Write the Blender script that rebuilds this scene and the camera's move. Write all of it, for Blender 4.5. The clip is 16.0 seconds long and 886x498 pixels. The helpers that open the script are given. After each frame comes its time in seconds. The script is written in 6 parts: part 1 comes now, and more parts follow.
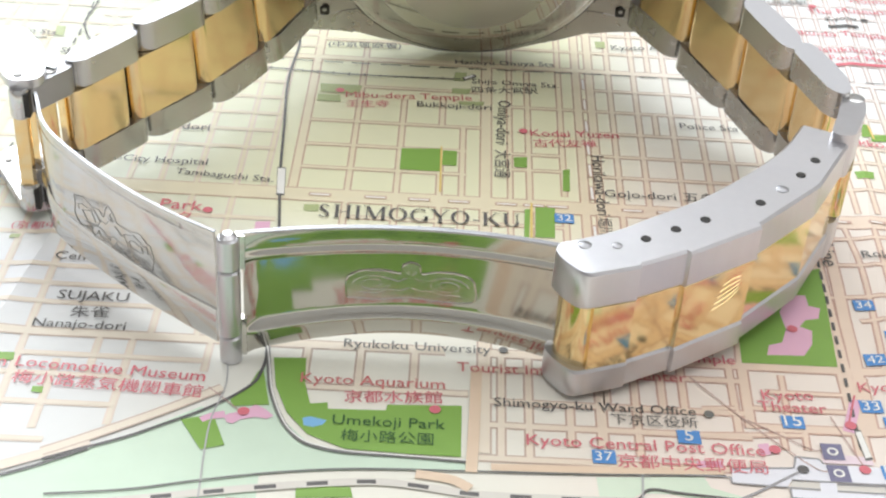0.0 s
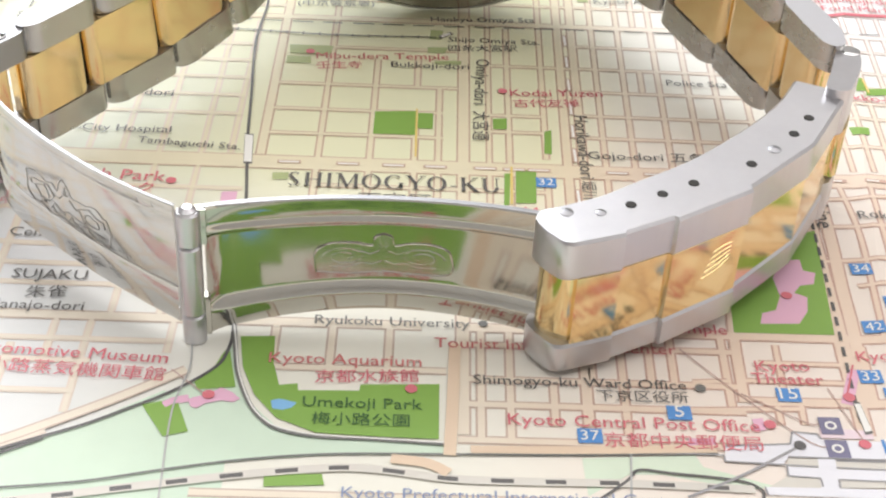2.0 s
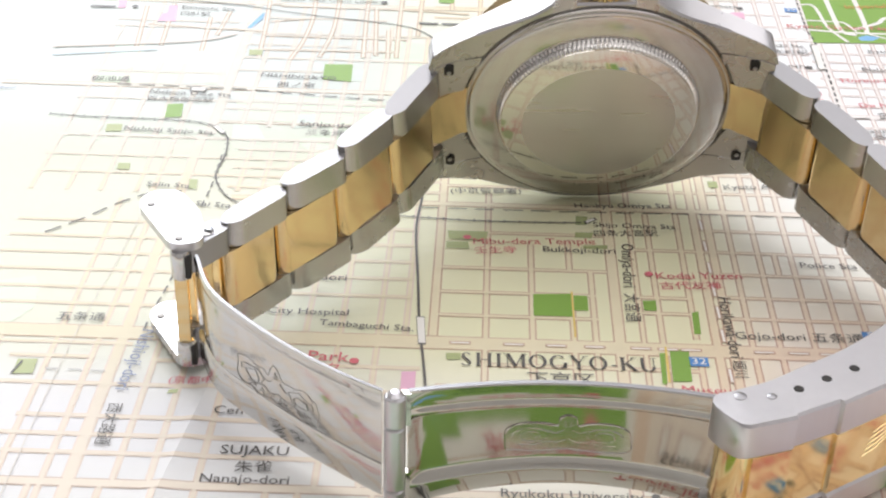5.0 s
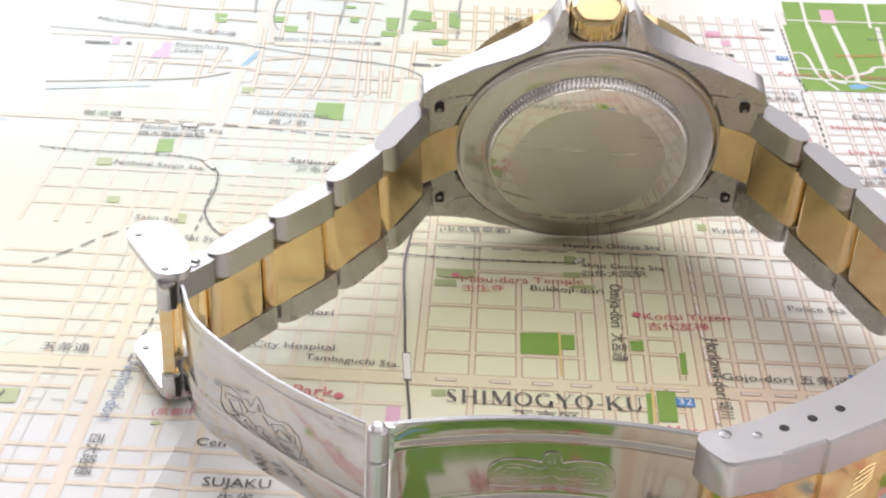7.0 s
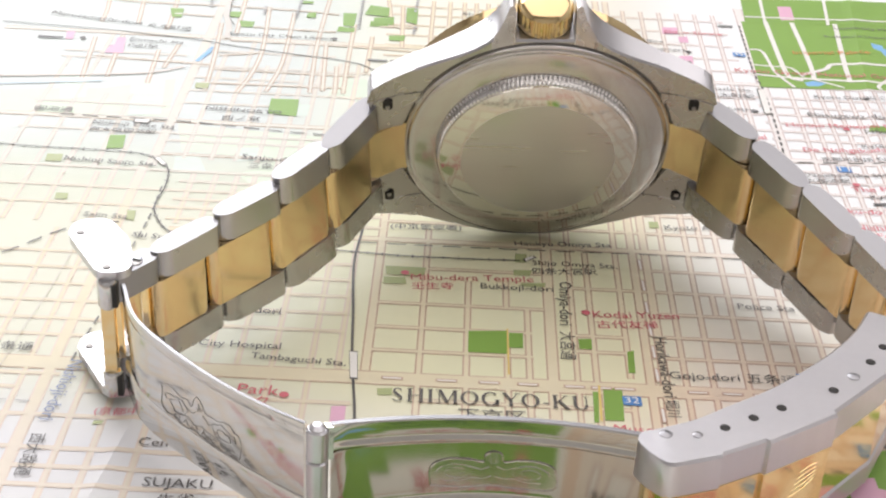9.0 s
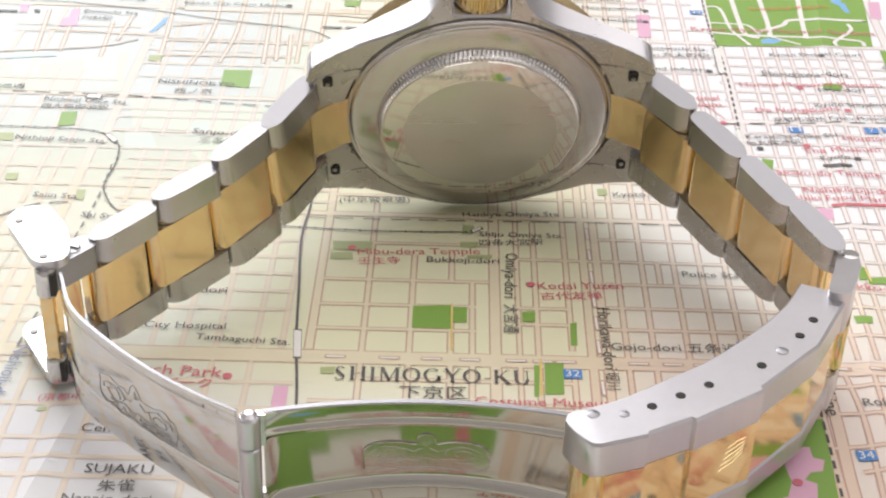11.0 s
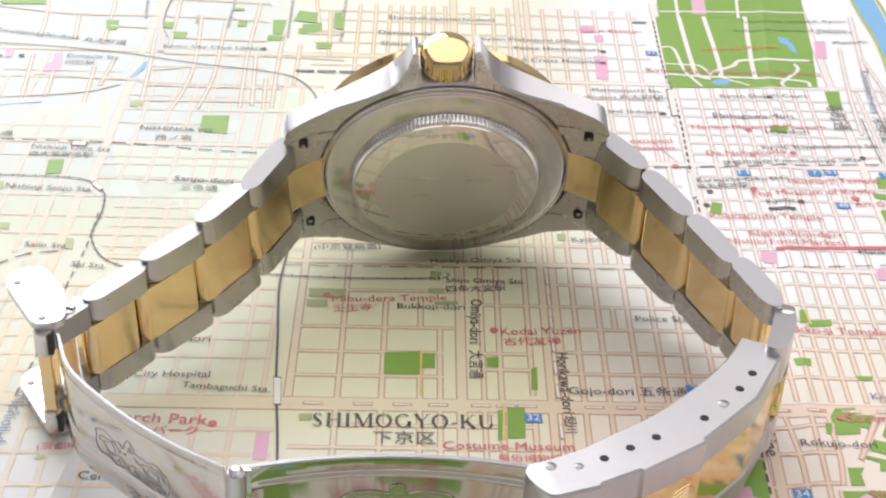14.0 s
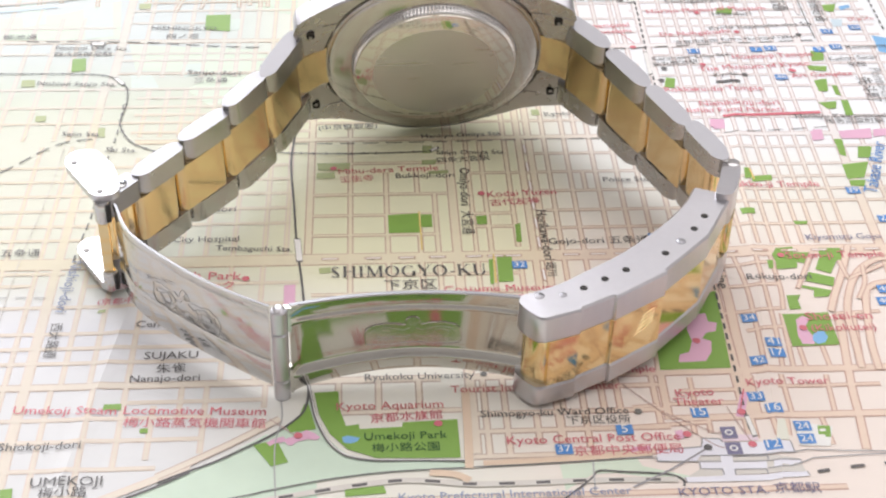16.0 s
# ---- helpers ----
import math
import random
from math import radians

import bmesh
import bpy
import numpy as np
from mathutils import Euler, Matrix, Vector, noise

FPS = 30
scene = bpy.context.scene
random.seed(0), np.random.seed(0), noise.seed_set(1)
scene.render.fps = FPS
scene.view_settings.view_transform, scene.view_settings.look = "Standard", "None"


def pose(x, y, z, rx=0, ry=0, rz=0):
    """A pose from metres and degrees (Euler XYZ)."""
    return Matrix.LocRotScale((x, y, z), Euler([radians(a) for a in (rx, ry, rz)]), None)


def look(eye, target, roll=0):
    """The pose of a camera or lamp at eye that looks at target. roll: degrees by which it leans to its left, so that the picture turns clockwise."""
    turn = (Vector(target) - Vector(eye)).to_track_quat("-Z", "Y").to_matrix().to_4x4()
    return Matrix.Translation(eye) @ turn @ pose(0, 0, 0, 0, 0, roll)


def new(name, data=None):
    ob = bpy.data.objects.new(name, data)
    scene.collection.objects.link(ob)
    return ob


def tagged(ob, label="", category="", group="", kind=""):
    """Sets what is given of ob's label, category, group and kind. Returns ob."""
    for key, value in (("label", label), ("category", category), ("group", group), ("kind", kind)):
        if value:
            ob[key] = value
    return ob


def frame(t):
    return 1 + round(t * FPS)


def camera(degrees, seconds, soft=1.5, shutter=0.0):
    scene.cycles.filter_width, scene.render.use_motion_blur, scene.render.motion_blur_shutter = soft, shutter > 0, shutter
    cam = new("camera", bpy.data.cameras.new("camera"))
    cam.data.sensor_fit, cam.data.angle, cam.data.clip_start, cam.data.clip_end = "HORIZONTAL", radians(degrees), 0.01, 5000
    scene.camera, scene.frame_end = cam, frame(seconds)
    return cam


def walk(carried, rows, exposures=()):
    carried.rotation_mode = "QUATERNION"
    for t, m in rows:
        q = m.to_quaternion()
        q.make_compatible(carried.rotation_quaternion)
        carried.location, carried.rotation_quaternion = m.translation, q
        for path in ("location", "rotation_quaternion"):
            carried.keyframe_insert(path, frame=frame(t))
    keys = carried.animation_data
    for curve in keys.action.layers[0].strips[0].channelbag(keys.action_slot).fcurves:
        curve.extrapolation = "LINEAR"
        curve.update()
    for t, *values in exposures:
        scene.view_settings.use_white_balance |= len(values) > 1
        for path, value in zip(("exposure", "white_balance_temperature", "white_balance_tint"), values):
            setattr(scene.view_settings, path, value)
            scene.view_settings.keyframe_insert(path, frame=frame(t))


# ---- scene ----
# Real size: the watch is 4.65 cm from lug to lug. The map's sheet is z = 0.
cam = camera(33.20, 16.0, soft=2.2)
PATH = [
    (0, (0.00086, -0.16842, 0.10255), (0.00616, -0.00465, -0.01213), 4.05),
    (0.5, (0.00293, -0.16475, 0.10055), (0.00903, -0.00157, -0.01493), 3.75),
    (1, (0.00355, -0.16011, 0.09632), (0.01126, 0.00092, -0.02203), 4.01),
    (1.5, (0.00389, -0.15907, 0.09705), (0.01169, 0.00106, -0.02253), 3.67),
    (2, (0.00273, -0.16065, 0.09875), (0.00948, -0.00027, -0.02055), 3.36),
    (2.5, (-0.00211, -0.16194, 0.10075), (0.00307, -0.00035, -0.01698), 2.96),
    (3, (-0.00538, -0.16478, 0.10327), (-0.00279, -0.00069, -0.01105), 2.40),
    (3.5, (-0.00872, -0.16748, 0.10386), (-0.00821, -0.00189, -0.00830), 2.43),
    (4, (-0.01001, -0.16811, 0.10460), (-0.01101, -0.00162, -0.00621), 2.11),
    (4.5, (-0.01111, -0.16914, 0.10847), (-0.01173, -0.00098, 0.00020), 1.78),
    (5, (-0.01195, -0.17054, 0.10999), (-0.01262, 0.00077, 0.00679), 1.73),
    (5.2, (-0.01128, -0.17076, 0.11035), (-0.01201, 0.00138, 0.00853), 1.63),
    (7.5, (-0.01109, -0.17115, 0.10788), (-0.00998, 0.00371, 0.01081), 3.28),
    (8, (-0.01059, -0.17089, 0.10844), (-0.00790, 0.00409, 0.01162), 3.42),
    (8.5, (-0.00952, -0.16946, 0.10878), (-0.00706, 0.00556, 0.01204), 3.11),
    (9, (-0.00747, -0.16997, 0.10834), (-0.00414, 0.00444, 0.01050), 3.36),
    (9.5, (-0.00436, -0.16784, 0.10894), (-0.00010, 0.00558, 0.00941), 3.00),
    (10, (-0.00259, -0.16824, 0.11091), (0.00206, 0.00379, 0.00900), 2.80),
    (12.3, (0.00203, -0.16874, 0.11701), (0.00410, 0.00107, 0.01137), 1.47),
    (12.5, (0.00153, -0.17065, 0.11787), (0.00438, -0.00077, 0.01236), 1.74),
    (13, (0.00119, -0.17268, 0.11851), (0.00533, -0.00248, 0.01356), 2.12),
    (13.5, (0.00025, -0.17633, 0.11887), (0.00412, -0.00628, 0.01366), 2.89),
    (14, (-0.00050, -0.17581, 0.12937), (0.00742, -0.00672, 0.02286), 2.60),
    (14.2, (-0.00269, -0.18024, 0.13285), (0.00624, -0.01235, 0.02458), 2.7),
    (14.5, (-0.00597, -0.18689, 0.13808), (0.00448, -0.02080, 0.02715), 2.85),
    (15, (-0.00593, -0.19619, 0.13686), (0.00655, -0.03248, 0.02266), 2.69),
    (15.5, (-0.00813, -0.20397, 0.13989), (0.00508, -0.04225, 0.02295), 2.24),
    (16, (-0.00858, -0.20648, 0.14358), (0.00544, -0.04518, 0.02616), 1.83),
]
EXPOSURE = [(0.0, 0.18, 6450, 6), (1.5, 0.18, 6700, 8), (3.0, 0.27, 6700, 10), (4.5, 0.27, 6700, 12), (5.0, 0.02, 6620, 11), (9.0, -0.07, 6750, 13), (14.5, -0.09, 6680, 12), (16.0, -0.05, 6600, 13)]
walk(cam, [(t, look(eye, target, roll)) for t, eye, target, roll in PATH], EXPOSURE)

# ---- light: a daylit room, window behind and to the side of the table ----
world = bpy.data.worlds.new("daylight")
scene.world = world
world.use_nodes = True
wn = world.node_tree.nodes
sky = wn.new("ShaderNodeTexSky")
sky.sky_type, sky.sun_disc, sky.sun_elevation, sky.sun_rotation = "NISHITA", False, radians(40), radians(-40)
wn["Background"].inputs["Strength"].default_value = 0.12
world.node_tree.links.new(sky.outputs["Color"], wn["Background"].inputs["Color"])


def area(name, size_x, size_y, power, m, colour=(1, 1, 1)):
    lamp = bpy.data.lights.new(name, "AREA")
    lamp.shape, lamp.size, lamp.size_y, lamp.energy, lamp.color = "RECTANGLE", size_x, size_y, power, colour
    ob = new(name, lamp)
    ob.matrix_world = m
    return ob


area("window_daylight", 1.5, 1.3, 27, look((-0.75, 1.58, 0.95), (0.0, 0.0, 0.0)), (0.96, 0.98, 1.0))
# Added wide soft fill under the closed ceiling; no opening is built there.
area("overhead_fill", 2.9, 2.5, 31, look((0.25, 0.35, 1.66), (0.25, 0.35, 0.0)), (0.98, 0.98, 1.0))

# ---- materials ----
def material(name):
    m = bpy.data.materials.new(name)
    m.use_nodes = True
    return m, m.node_tree.nodes, m.node_tree.links, m.node_tree.nodes["Principled BSDF"]


def surface(name, colour, rough=0.5, metal=0.0, vary=0.06, scale=200.0, bump=0.0, bump_scale=800.0, coarse=30.0, stretch=(1, 1, 1), rough_vary=0.05):
    """A plain stuff with variation at two scales, in object space, and fine relief."""
    m, n, l, b = material(name)
    co = n.new("ShaderNodeTexCoord")
    mp = n.new("ShaderNodeMapping")
    mp.inputs["Scale"].default_value = stretch
    l.new(co.outputs["Object"], mp.inputs["Vector"])
    fine, wide = n.new("ShaderNodeTexNoise"), n.new("ShaderNodeTexNoise")
    fine.inputs["Scale"].default_value, wide.inputs["Scale"].default_value = scale, coarse
    fine.inputs["Detail"].default_value = 4
    l.new(mp.outputs[0], fine.inputs["Vector"])
    l.new(co.outputs["Object"], wide.inputs["Vector"])
    add = n.new("ShaderNodeMath")
    add.operation = "ADD"
    l.new(fine.outputs["Fac"], add.inputs[0])
    l.new(wide.outputs["Fac"], add.inputs[1])
    span = n.new("ShaderNodeMapRange")
    span.inputs["From Min"].default_value, span.inputs["From Max"].default_value = 0.5, 1.5
    span.inputs["To Min"].default_value, span.inputs["To Max"].default_value = 1 - vary, 1 + vary
    l.new(add.outputs[0], span.inputs["Value"])
    mix = n.new("ShaderNodeMix")
    mix.data_type, mix.blend_type = "RGBA", "MULTIPLY"
    mix.inputs["Factor"].default_value = 1.0
    mix.inputs["A"].default_value = (*colour, 1)
    l.new(span.outputs[0], mix.inputs["B"])
    l.new(mix.outputs["Result"], b.inputs["Base Color"])
    rg = n.new("ShaderNodeMapRange")
    rg.inputs["From Min"].default_value, rg.inputs["From Max"].default_value = 0.5, 1.5
    rg.inputs["To Min"].default_value, rg.inputs["To Max"].default_value = max(0.02, rough - rough_vary), rough + rough_vary
    l.new(add.outputs[0], rg.inputs["Value"])
    l.new(rg.outputs[0], b.inputs["Roughness"])
    b.inputs["Metallic"].default_value = metal
    if bump:
        tex, bp = n.new("ShaderNodeTexNoise"), n.new("ShaderNodeBump")
        tex.inputs["Scale"].default_value = bump_scale
        bp.inputs["Strength"].default_value, bp.inputs["Distance"].default_value = bump, 0.0002
        l.new(mp.outputs[0], tex.inputs["Vector"])
        l.new(tex.outputs["Fac"], bp.inputs["Height"])
        l.new(bp.outputs[0], b.inputs["Normal"])
    return m


steel_polished = surface("polished steel", (0.68, 0.68, 0.685), 0.14, 1.0, 0.03, 900, 0.02, 150, rough_vary=0.03)
steel_brushed = surface("brushed steel", (0.64, 0.635, 0.665), 0.3, 1.0, 0.04, 900, 0.04, 2500, stretch=(1, 1, 0.06))
# Darker for upturned flanks, lighter for undersides: light evened out in the colour.
steel_satin = surface("satin steel, toned darker", (0.365, 0.365, 0.385), 0.38, 1.0, 0.04, 700, 0.02, 900, rough_vary=0.06)
steel_under_lighter = surface("link underside steel, toned lighter", (0.53, 0.52, 0.51), 0.26, 1.0, 0.05, 700, 0.03, 900, rough_vary=0.06)
steel_blade = surface("pressed steel blade, smudged", (0.585, 0.57, 0.525), 0.095, 1.0, 0.05, 420, 0.03, 200, coarse=120, rough_vary=0.035)
steel_long = surface("worn pressed steel with smudges", (0.67, 0.66, 0.64), 0.13, 1.0, 0.1, 300, 0.05, 330, coarse=170, rough_vary=0.06)
steel_back = surface("brushed caseback steel", (0.6, 0.585, 0.565), 0.28, 1.0, 0.03, 600, 0.06, 2500, stretch=(0.1, 1, 1))
steel_back_ring = surface("satin caseback ring", (0.58, 0.565, 0.555), 0.15, 1.0, 0.04, 500, 0.04, 900, rough_vary=0.05)
steel_back_flat = surface("satin back of the case", (0.545, 0.53, 0.515), 0.28, 1.0, 0.04, 600, 0.06, 1800, rough_vary=0.05)
steel_fluted = surface("fluted caseback steel", (0.8, 0.79, 0.78), 0.2, 1.0, 0.03, 500)
steel_etched = surface("worn stamped line in steel", (0.52, 0.51, 0.5), 0.36, 1.0, 0.1, 500)
steel_annulus = surface("mirror-polished caseback annulus", (0.7, 0.685, 0.645), 0.075, 1.0, 0.03, 420, 0.02, 200, coarse=120, rough_vary=0.03)
steel_plaque = surface("pressed plate in the steel blade", (0.6, 0.58, 0.54), 0.2, 1.0, 0.06, 420, 0.16, 260, coarse=120, rough_vary=0.04)
steel_mid = surface("dull steel pin", (0.4, 0.39, 0.38), 0.35, 1.0, 0.1, 500)
# Dark tone put in for the shade in seams, joint lines and rivets.
steel_shadow = surface("dark steel standing for groove shade", (0.2, 0.19, 0.18), 0.35, 1.0, 0.1, 500)
gold_polished = surface("polished yellow gold", (0.80, 0.62, 0.34), 0.1, 1.0, 0.04, 500, 0.02, 300, rough_vary=0.04)
gold_satin = surface("satin yellow gold", (0.91, 0.695, 0.395), 0.15, 1.0, 0.06, 700, 0.035, 420, rough_vary=0.05)
gold_panel = surface("mirror-polished yellow gold", (0.88, 0.69, 0.385), 0.105, 1.0, 0.03, 500, 0.008, 120, rough_vary=0.03)
dark_gap = surface("dark recess", (0.02, 0.018, 0.016), 0.6, 0.0)
wood_table = surface("light wood table", (0.5, 0.36, 0.22), 0.45, 0.0, 0.2, 60, 0.1, 200, coarse=6, stretch=(0.1, 1, 1))
plaster = surface("warm white wall paint", (0.6, 0.6, 0.6), 0.8, 0.0, 0.03, 30, 0.05, 60, coarse=2)
ceiling_white = surface("white ceiling paint", (0.82, 0.81, 0.8), 0.85, 0.0, 0.02, 30, coarse=2)
floor_wood = surface("brown floorboards", (0.32, 0.22, 0.14), 0.5, 0.0, 0.2, 20, 0.1, 50, coarse=3, stretch=(0.1, 1, 1))

# ---- building helpers: centimetres in, metres out ----
CM = 0.01


def thing(name, label="", category="", kind=""):
    return tagged(new(name), label, category, "", kind)


def part(name, bm, mat, parent, label="", smooth=True, angle=35.0, kind=""):
    """Links a bmesh given in centimetres as one mesh object under a thing or a part."""
    bmesh.ops.scale(bm, vec=(CM, CM, CM), verts=bm.verts)
    bmesh.ops.recalc_face_normals(bm, faces=bm.faces)
    me = bpy.data.meshes.new(name)
    bm.to_mesh(me)
    bm.free()
    for one in (mat if isinstance(mat, (list, tuple)) else [mat]):
        me.materials.append(one)
    if smooth:
        me.set_sharp_from_angle(angle=radians(angle))
        for p in me.polygons:
            p.use_smooth = True
    ob = new(name, me)
    ob.parent = parent
    return tagged(ob, label, kind=kind)


def prism(outline, w0, w1, m=Matrix(), bevel=0.03, segments=2):
    """A closed outline in (u, v), extruded along w from w0 to w1, bevelled, then set by m."""
    bm = bmesh.new()
    low = [bm.verts.new((u, v, w0)) for u, v in outline]
    high = [bm.verts.new((u, v, w1)) for u, v in outline]
    n = len(outline)
    bm.faces.new(low[::-1]), bm.faces.new(high)
    for i in range(n):
        bm.faces.new((low[i], low[(i + 1) % n], high[(i + 1) % n], high[i]))
    if bevel:
        sharp = [e for e in bm.edges if len(e.link_faces) == 2 and e.calc_face_angle(0) > 0.6]
        bmesh.ops.bevel(bm, geom=sharp, offset=bevel, segments=segments, profile=0.5, affect="EDGES", clamp_overlap=True)
    bmesh.ops.transform(bm, matrix=m, verts=bm.verts)
    return bm


def lathe(profile, m=Matrix(), steps=96, ripple=None):
    """Turns (radius, height) pairs round the local z axis. ripple(i, j) scales a radius."""
    bm = bmesh.new()
    rings = []
    for j, (r, h) in enumerate(profile):
        if r < 1e-6:
            rings.append([bm.verts.new((0, 0, h))])
            continue
        ring = []
        for i in range(steps):
            a, k = 2 * math.pi * i / steps, ripple(i, j) if ripple else 1.0
            ring.append(bm.verts.new((r * k * math.cos(a), r * k * math.sin(a), h)))
        rings.append(ring)
    for low, high in zip(rings, rings[1:]):
        for i in range(steps):
            k = (i + 1) % steps
            if len(low) == 1:
                bm.faces.new((low[0], high[k], high[i]))
            elif len(high) == 1:
                bm.faces.new((low[i], low[k], high[0]))
            else:
                bm.faces.new((low[i], low[k], high[k], high[i]))
    bmesh.ops.transform(bm, matrix=m, verts=bm.verts)
    return bm


def merge(*many):
    """Several bmeshes as one."""
    out = bmesh.new()
    for bm in many:
        me = bpy.data.meshes.new("tmp")
        bm.to_mesh(me)
        bm.free()
        out.from_mesh(me)
        bpy.data.meshes.remove(me)
    return out


def box(x0, x1, y0, y1, z0, z1, m=Matrix(), bevel=0.03):
    return prism([(x0, y0), (x1, y0), (x1, y1), (x0, y1)], z0, z1, m, bevel)


def rounded(points, r, steps=5):
    """The outline with its corners rounded by r."""
    out, n = [], len(points)
    for i, p in enumerate(points):
        p, a, b = Vector(p), Vector(points[i - 1]), Vector(points[(i + 1) % n])
        ra = min(r, (a - p).length * 0.49)
        rb = min(r, (b - p).length * 0.49)
        s, e = p + (a - p).normalized() * ra, p + (b - p).normalized() * rb
        for k in range(steps + 1):
            t = k / steps
            out.append(tuple((1 - t) ** 2 * s + 2 * t * (1 - t) * p + t * t * e))
    return out


def arc_through(a, b, bulge, steps):
    """Plan points from a to b; the middle lies bulge to the right of the way."""
    a, b = Vector(a), Vector(b)
    side = Vector(((b - a).y, -(b - a).x)).normalized()
    return [a.lerp(b, k / steps) + side * (4 * bulge * (k / steps) * (1 - k / steps)) for k in range(steps + 1)]


def spline(points, steps=6):
    """A smooth way through points (Catmull-Rom)."""
    pts = [Vector(p) for p in points]
    pts = [2 * pts[0] - pts[1]] + pts + [2 * pts[-1] - pts[-2]]
    out = []
    for i in range(1, len(pts) - 2):
        p0, p1, p2, p3 = pts[i - 1:i + 3]
        for k in range(steps):
            t = k / steps
            out.append(0.5 * (2 * p1 + (p2 - p0) * t + (2 * p0 - 5 * p1 + 4 * p2 - p3) * t * t + (3 * p1 - p0 - 3 * p2 + p3) * t ** 3))
    return out + [pts[-2]]

# ---- room: floor, walls, ceiling, window, table ----
def slab(name, x0, x1, y0, y1, z0, z1, mat, parent=None, label=""):
    bm = box(x0 * 100, x1 * 100, y0 * 100, y1 * 100, z0 * 100, z1 * 100, bevel=0)
    return part(name, bm, mat, parent, label, smooth=False)


FLOOR_Z, TOP_Z = -0.742, 1.7
tagged(slab("floor", -1.8, 1.8, -1.8, 1.8, FLOOR_Z - 0.1, FLOOR_Z, floor_wood), "brown wooden room floor under the table", "floor", kind="structure")
tagged(slab("ceiling", -1.9, 1.9, -1.9, 1.9, TOP_Z, TOP_Z + 0.1, ceiling_white), "plain white painted room ceiling", "ceiling", kind="structure")
tagged(slab("wall_south", -1.9, 1.9, -1.9, -1.8, FLOOR_Z, TOP_Z, plaster), "plain warm white painted wall", "wall", kind="structure")
tagged(slab("wall_east", 1.8, 1.9, -1.8, 1.8, FLOOR_Z, TOP_Z, plaster), "plain warm white painted wall", "wall", kind="structure")
tagged(slab("wall_west", -1.9, -1.8, -1.8, 1.8, FLOOR_Z, TOP_Z, plaster), "plain warm white painted wall", "wall", kind="structure")
north = tagged(new("wall_north"), "warm white wall with a wide window opening", "wall", kind="structure")
for x0, x1, z0, z1 in ((-1.9, -1.55, FLOOR_Z, TOP_Z), (0.05, 1.9, FLOOR_Z, TOP_Z), (-1.55, 0.05, FLOOR_Z, 0.25), (-1.55, 0.05, 1.6, TOP_Z)):
    slab("wall_piece", x0, x1, 1.8, 1.9, z0, z1, plaster, north)
table = thing("table", "light wooden table carrying the spread map", "table")
slab("tabletop", -0.7, 0.7, -0.45, 0.5, -0.032, -0.0012, wood_table, table)
for x in (-0.64, 0.58):
    for y in (-0.4, 0.39):
        slab("leg", x, x + 0.06, y, y + 0.06, FLOOR_Z, -0.032, wood_table, table)

# ---- the printed paper map: a sheet with ink laid on it, x east and y north ----
def ink(name, colour, rough=0.5):
    return surface(name, colour, rough, 0.0, 0.05, 260, coarse=25)


paper = surface("coated map paper", (0.79, 0.775, 0.695), 0.5, 0.0, 0.02, 120, 0.03, 300, coarse=20)


def print_light_tints(m, tints):
    """Area tints that fade into one another, pale print together with the light's uneven cast and brightness put into
    the colour: each has a colour and its span in x and in y, in metres.
    """
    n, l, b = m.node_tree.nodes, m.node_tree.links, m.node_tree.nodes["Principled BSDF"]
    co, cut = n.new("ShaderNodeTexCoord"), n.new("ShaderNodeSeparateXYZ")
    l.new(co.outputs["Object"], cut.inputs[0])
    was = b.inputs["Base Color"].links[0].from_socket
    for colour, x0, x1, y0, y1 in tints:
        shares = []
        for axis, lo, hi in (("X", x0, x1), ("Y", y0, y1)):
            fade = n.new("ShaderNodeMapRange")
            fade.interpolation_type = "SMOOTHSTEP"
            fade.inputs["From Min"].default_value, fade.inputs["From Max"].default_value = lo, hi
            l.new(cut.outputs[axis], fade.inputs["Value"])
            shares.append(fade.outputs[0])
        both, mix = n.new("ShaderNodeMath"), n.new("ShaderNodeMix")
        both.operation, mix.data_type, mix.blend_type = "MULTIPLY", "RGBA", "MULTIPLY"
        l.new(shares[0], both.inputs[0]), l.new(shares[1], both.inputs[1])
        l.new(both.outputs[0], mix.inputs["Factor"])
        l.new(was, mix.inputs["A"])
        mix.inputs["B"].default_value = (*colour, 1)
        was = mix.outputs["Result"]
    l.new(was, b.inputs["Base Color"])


# SNOW brightens, MINT dims and STRAW yellows by area: light put into the inks.
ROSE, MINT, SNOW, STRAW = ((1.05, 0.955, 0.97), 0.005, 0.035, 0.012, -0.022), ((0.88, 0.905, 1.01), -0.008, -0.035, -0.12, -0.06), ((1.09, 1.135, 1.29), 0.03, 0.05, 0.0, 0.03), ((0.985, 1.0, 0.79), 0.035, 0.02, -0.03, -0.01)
print_light_tints(paper, (ROSE, MINT, SNOW, STRAW, ((1.02, 1.03, 1.24), 0.035, 0.02, 0.035, 0.065), ((1.0, 1.0, 1.05), -0.02, -0.045, -0.05, -0.02), ((0.9, 0.95, 0.93), -0.005, -0.03, 0.02, 0.05)))
paper_white = ink("white print", (0.82, 0.81, 0.78))
street_line = ink("tan street outline ink", (0.56, 0.44, 0.37))
print_light_tints(street_line, (((1.05, 0.86, 0.84), *ROSE[1:]), ((1.06, 1.08, 1.22), *SNOW[1:]), ((1.04, 0.96, 0.86), *STRAW[1:])))
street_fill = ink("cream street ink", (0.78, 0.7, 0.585))
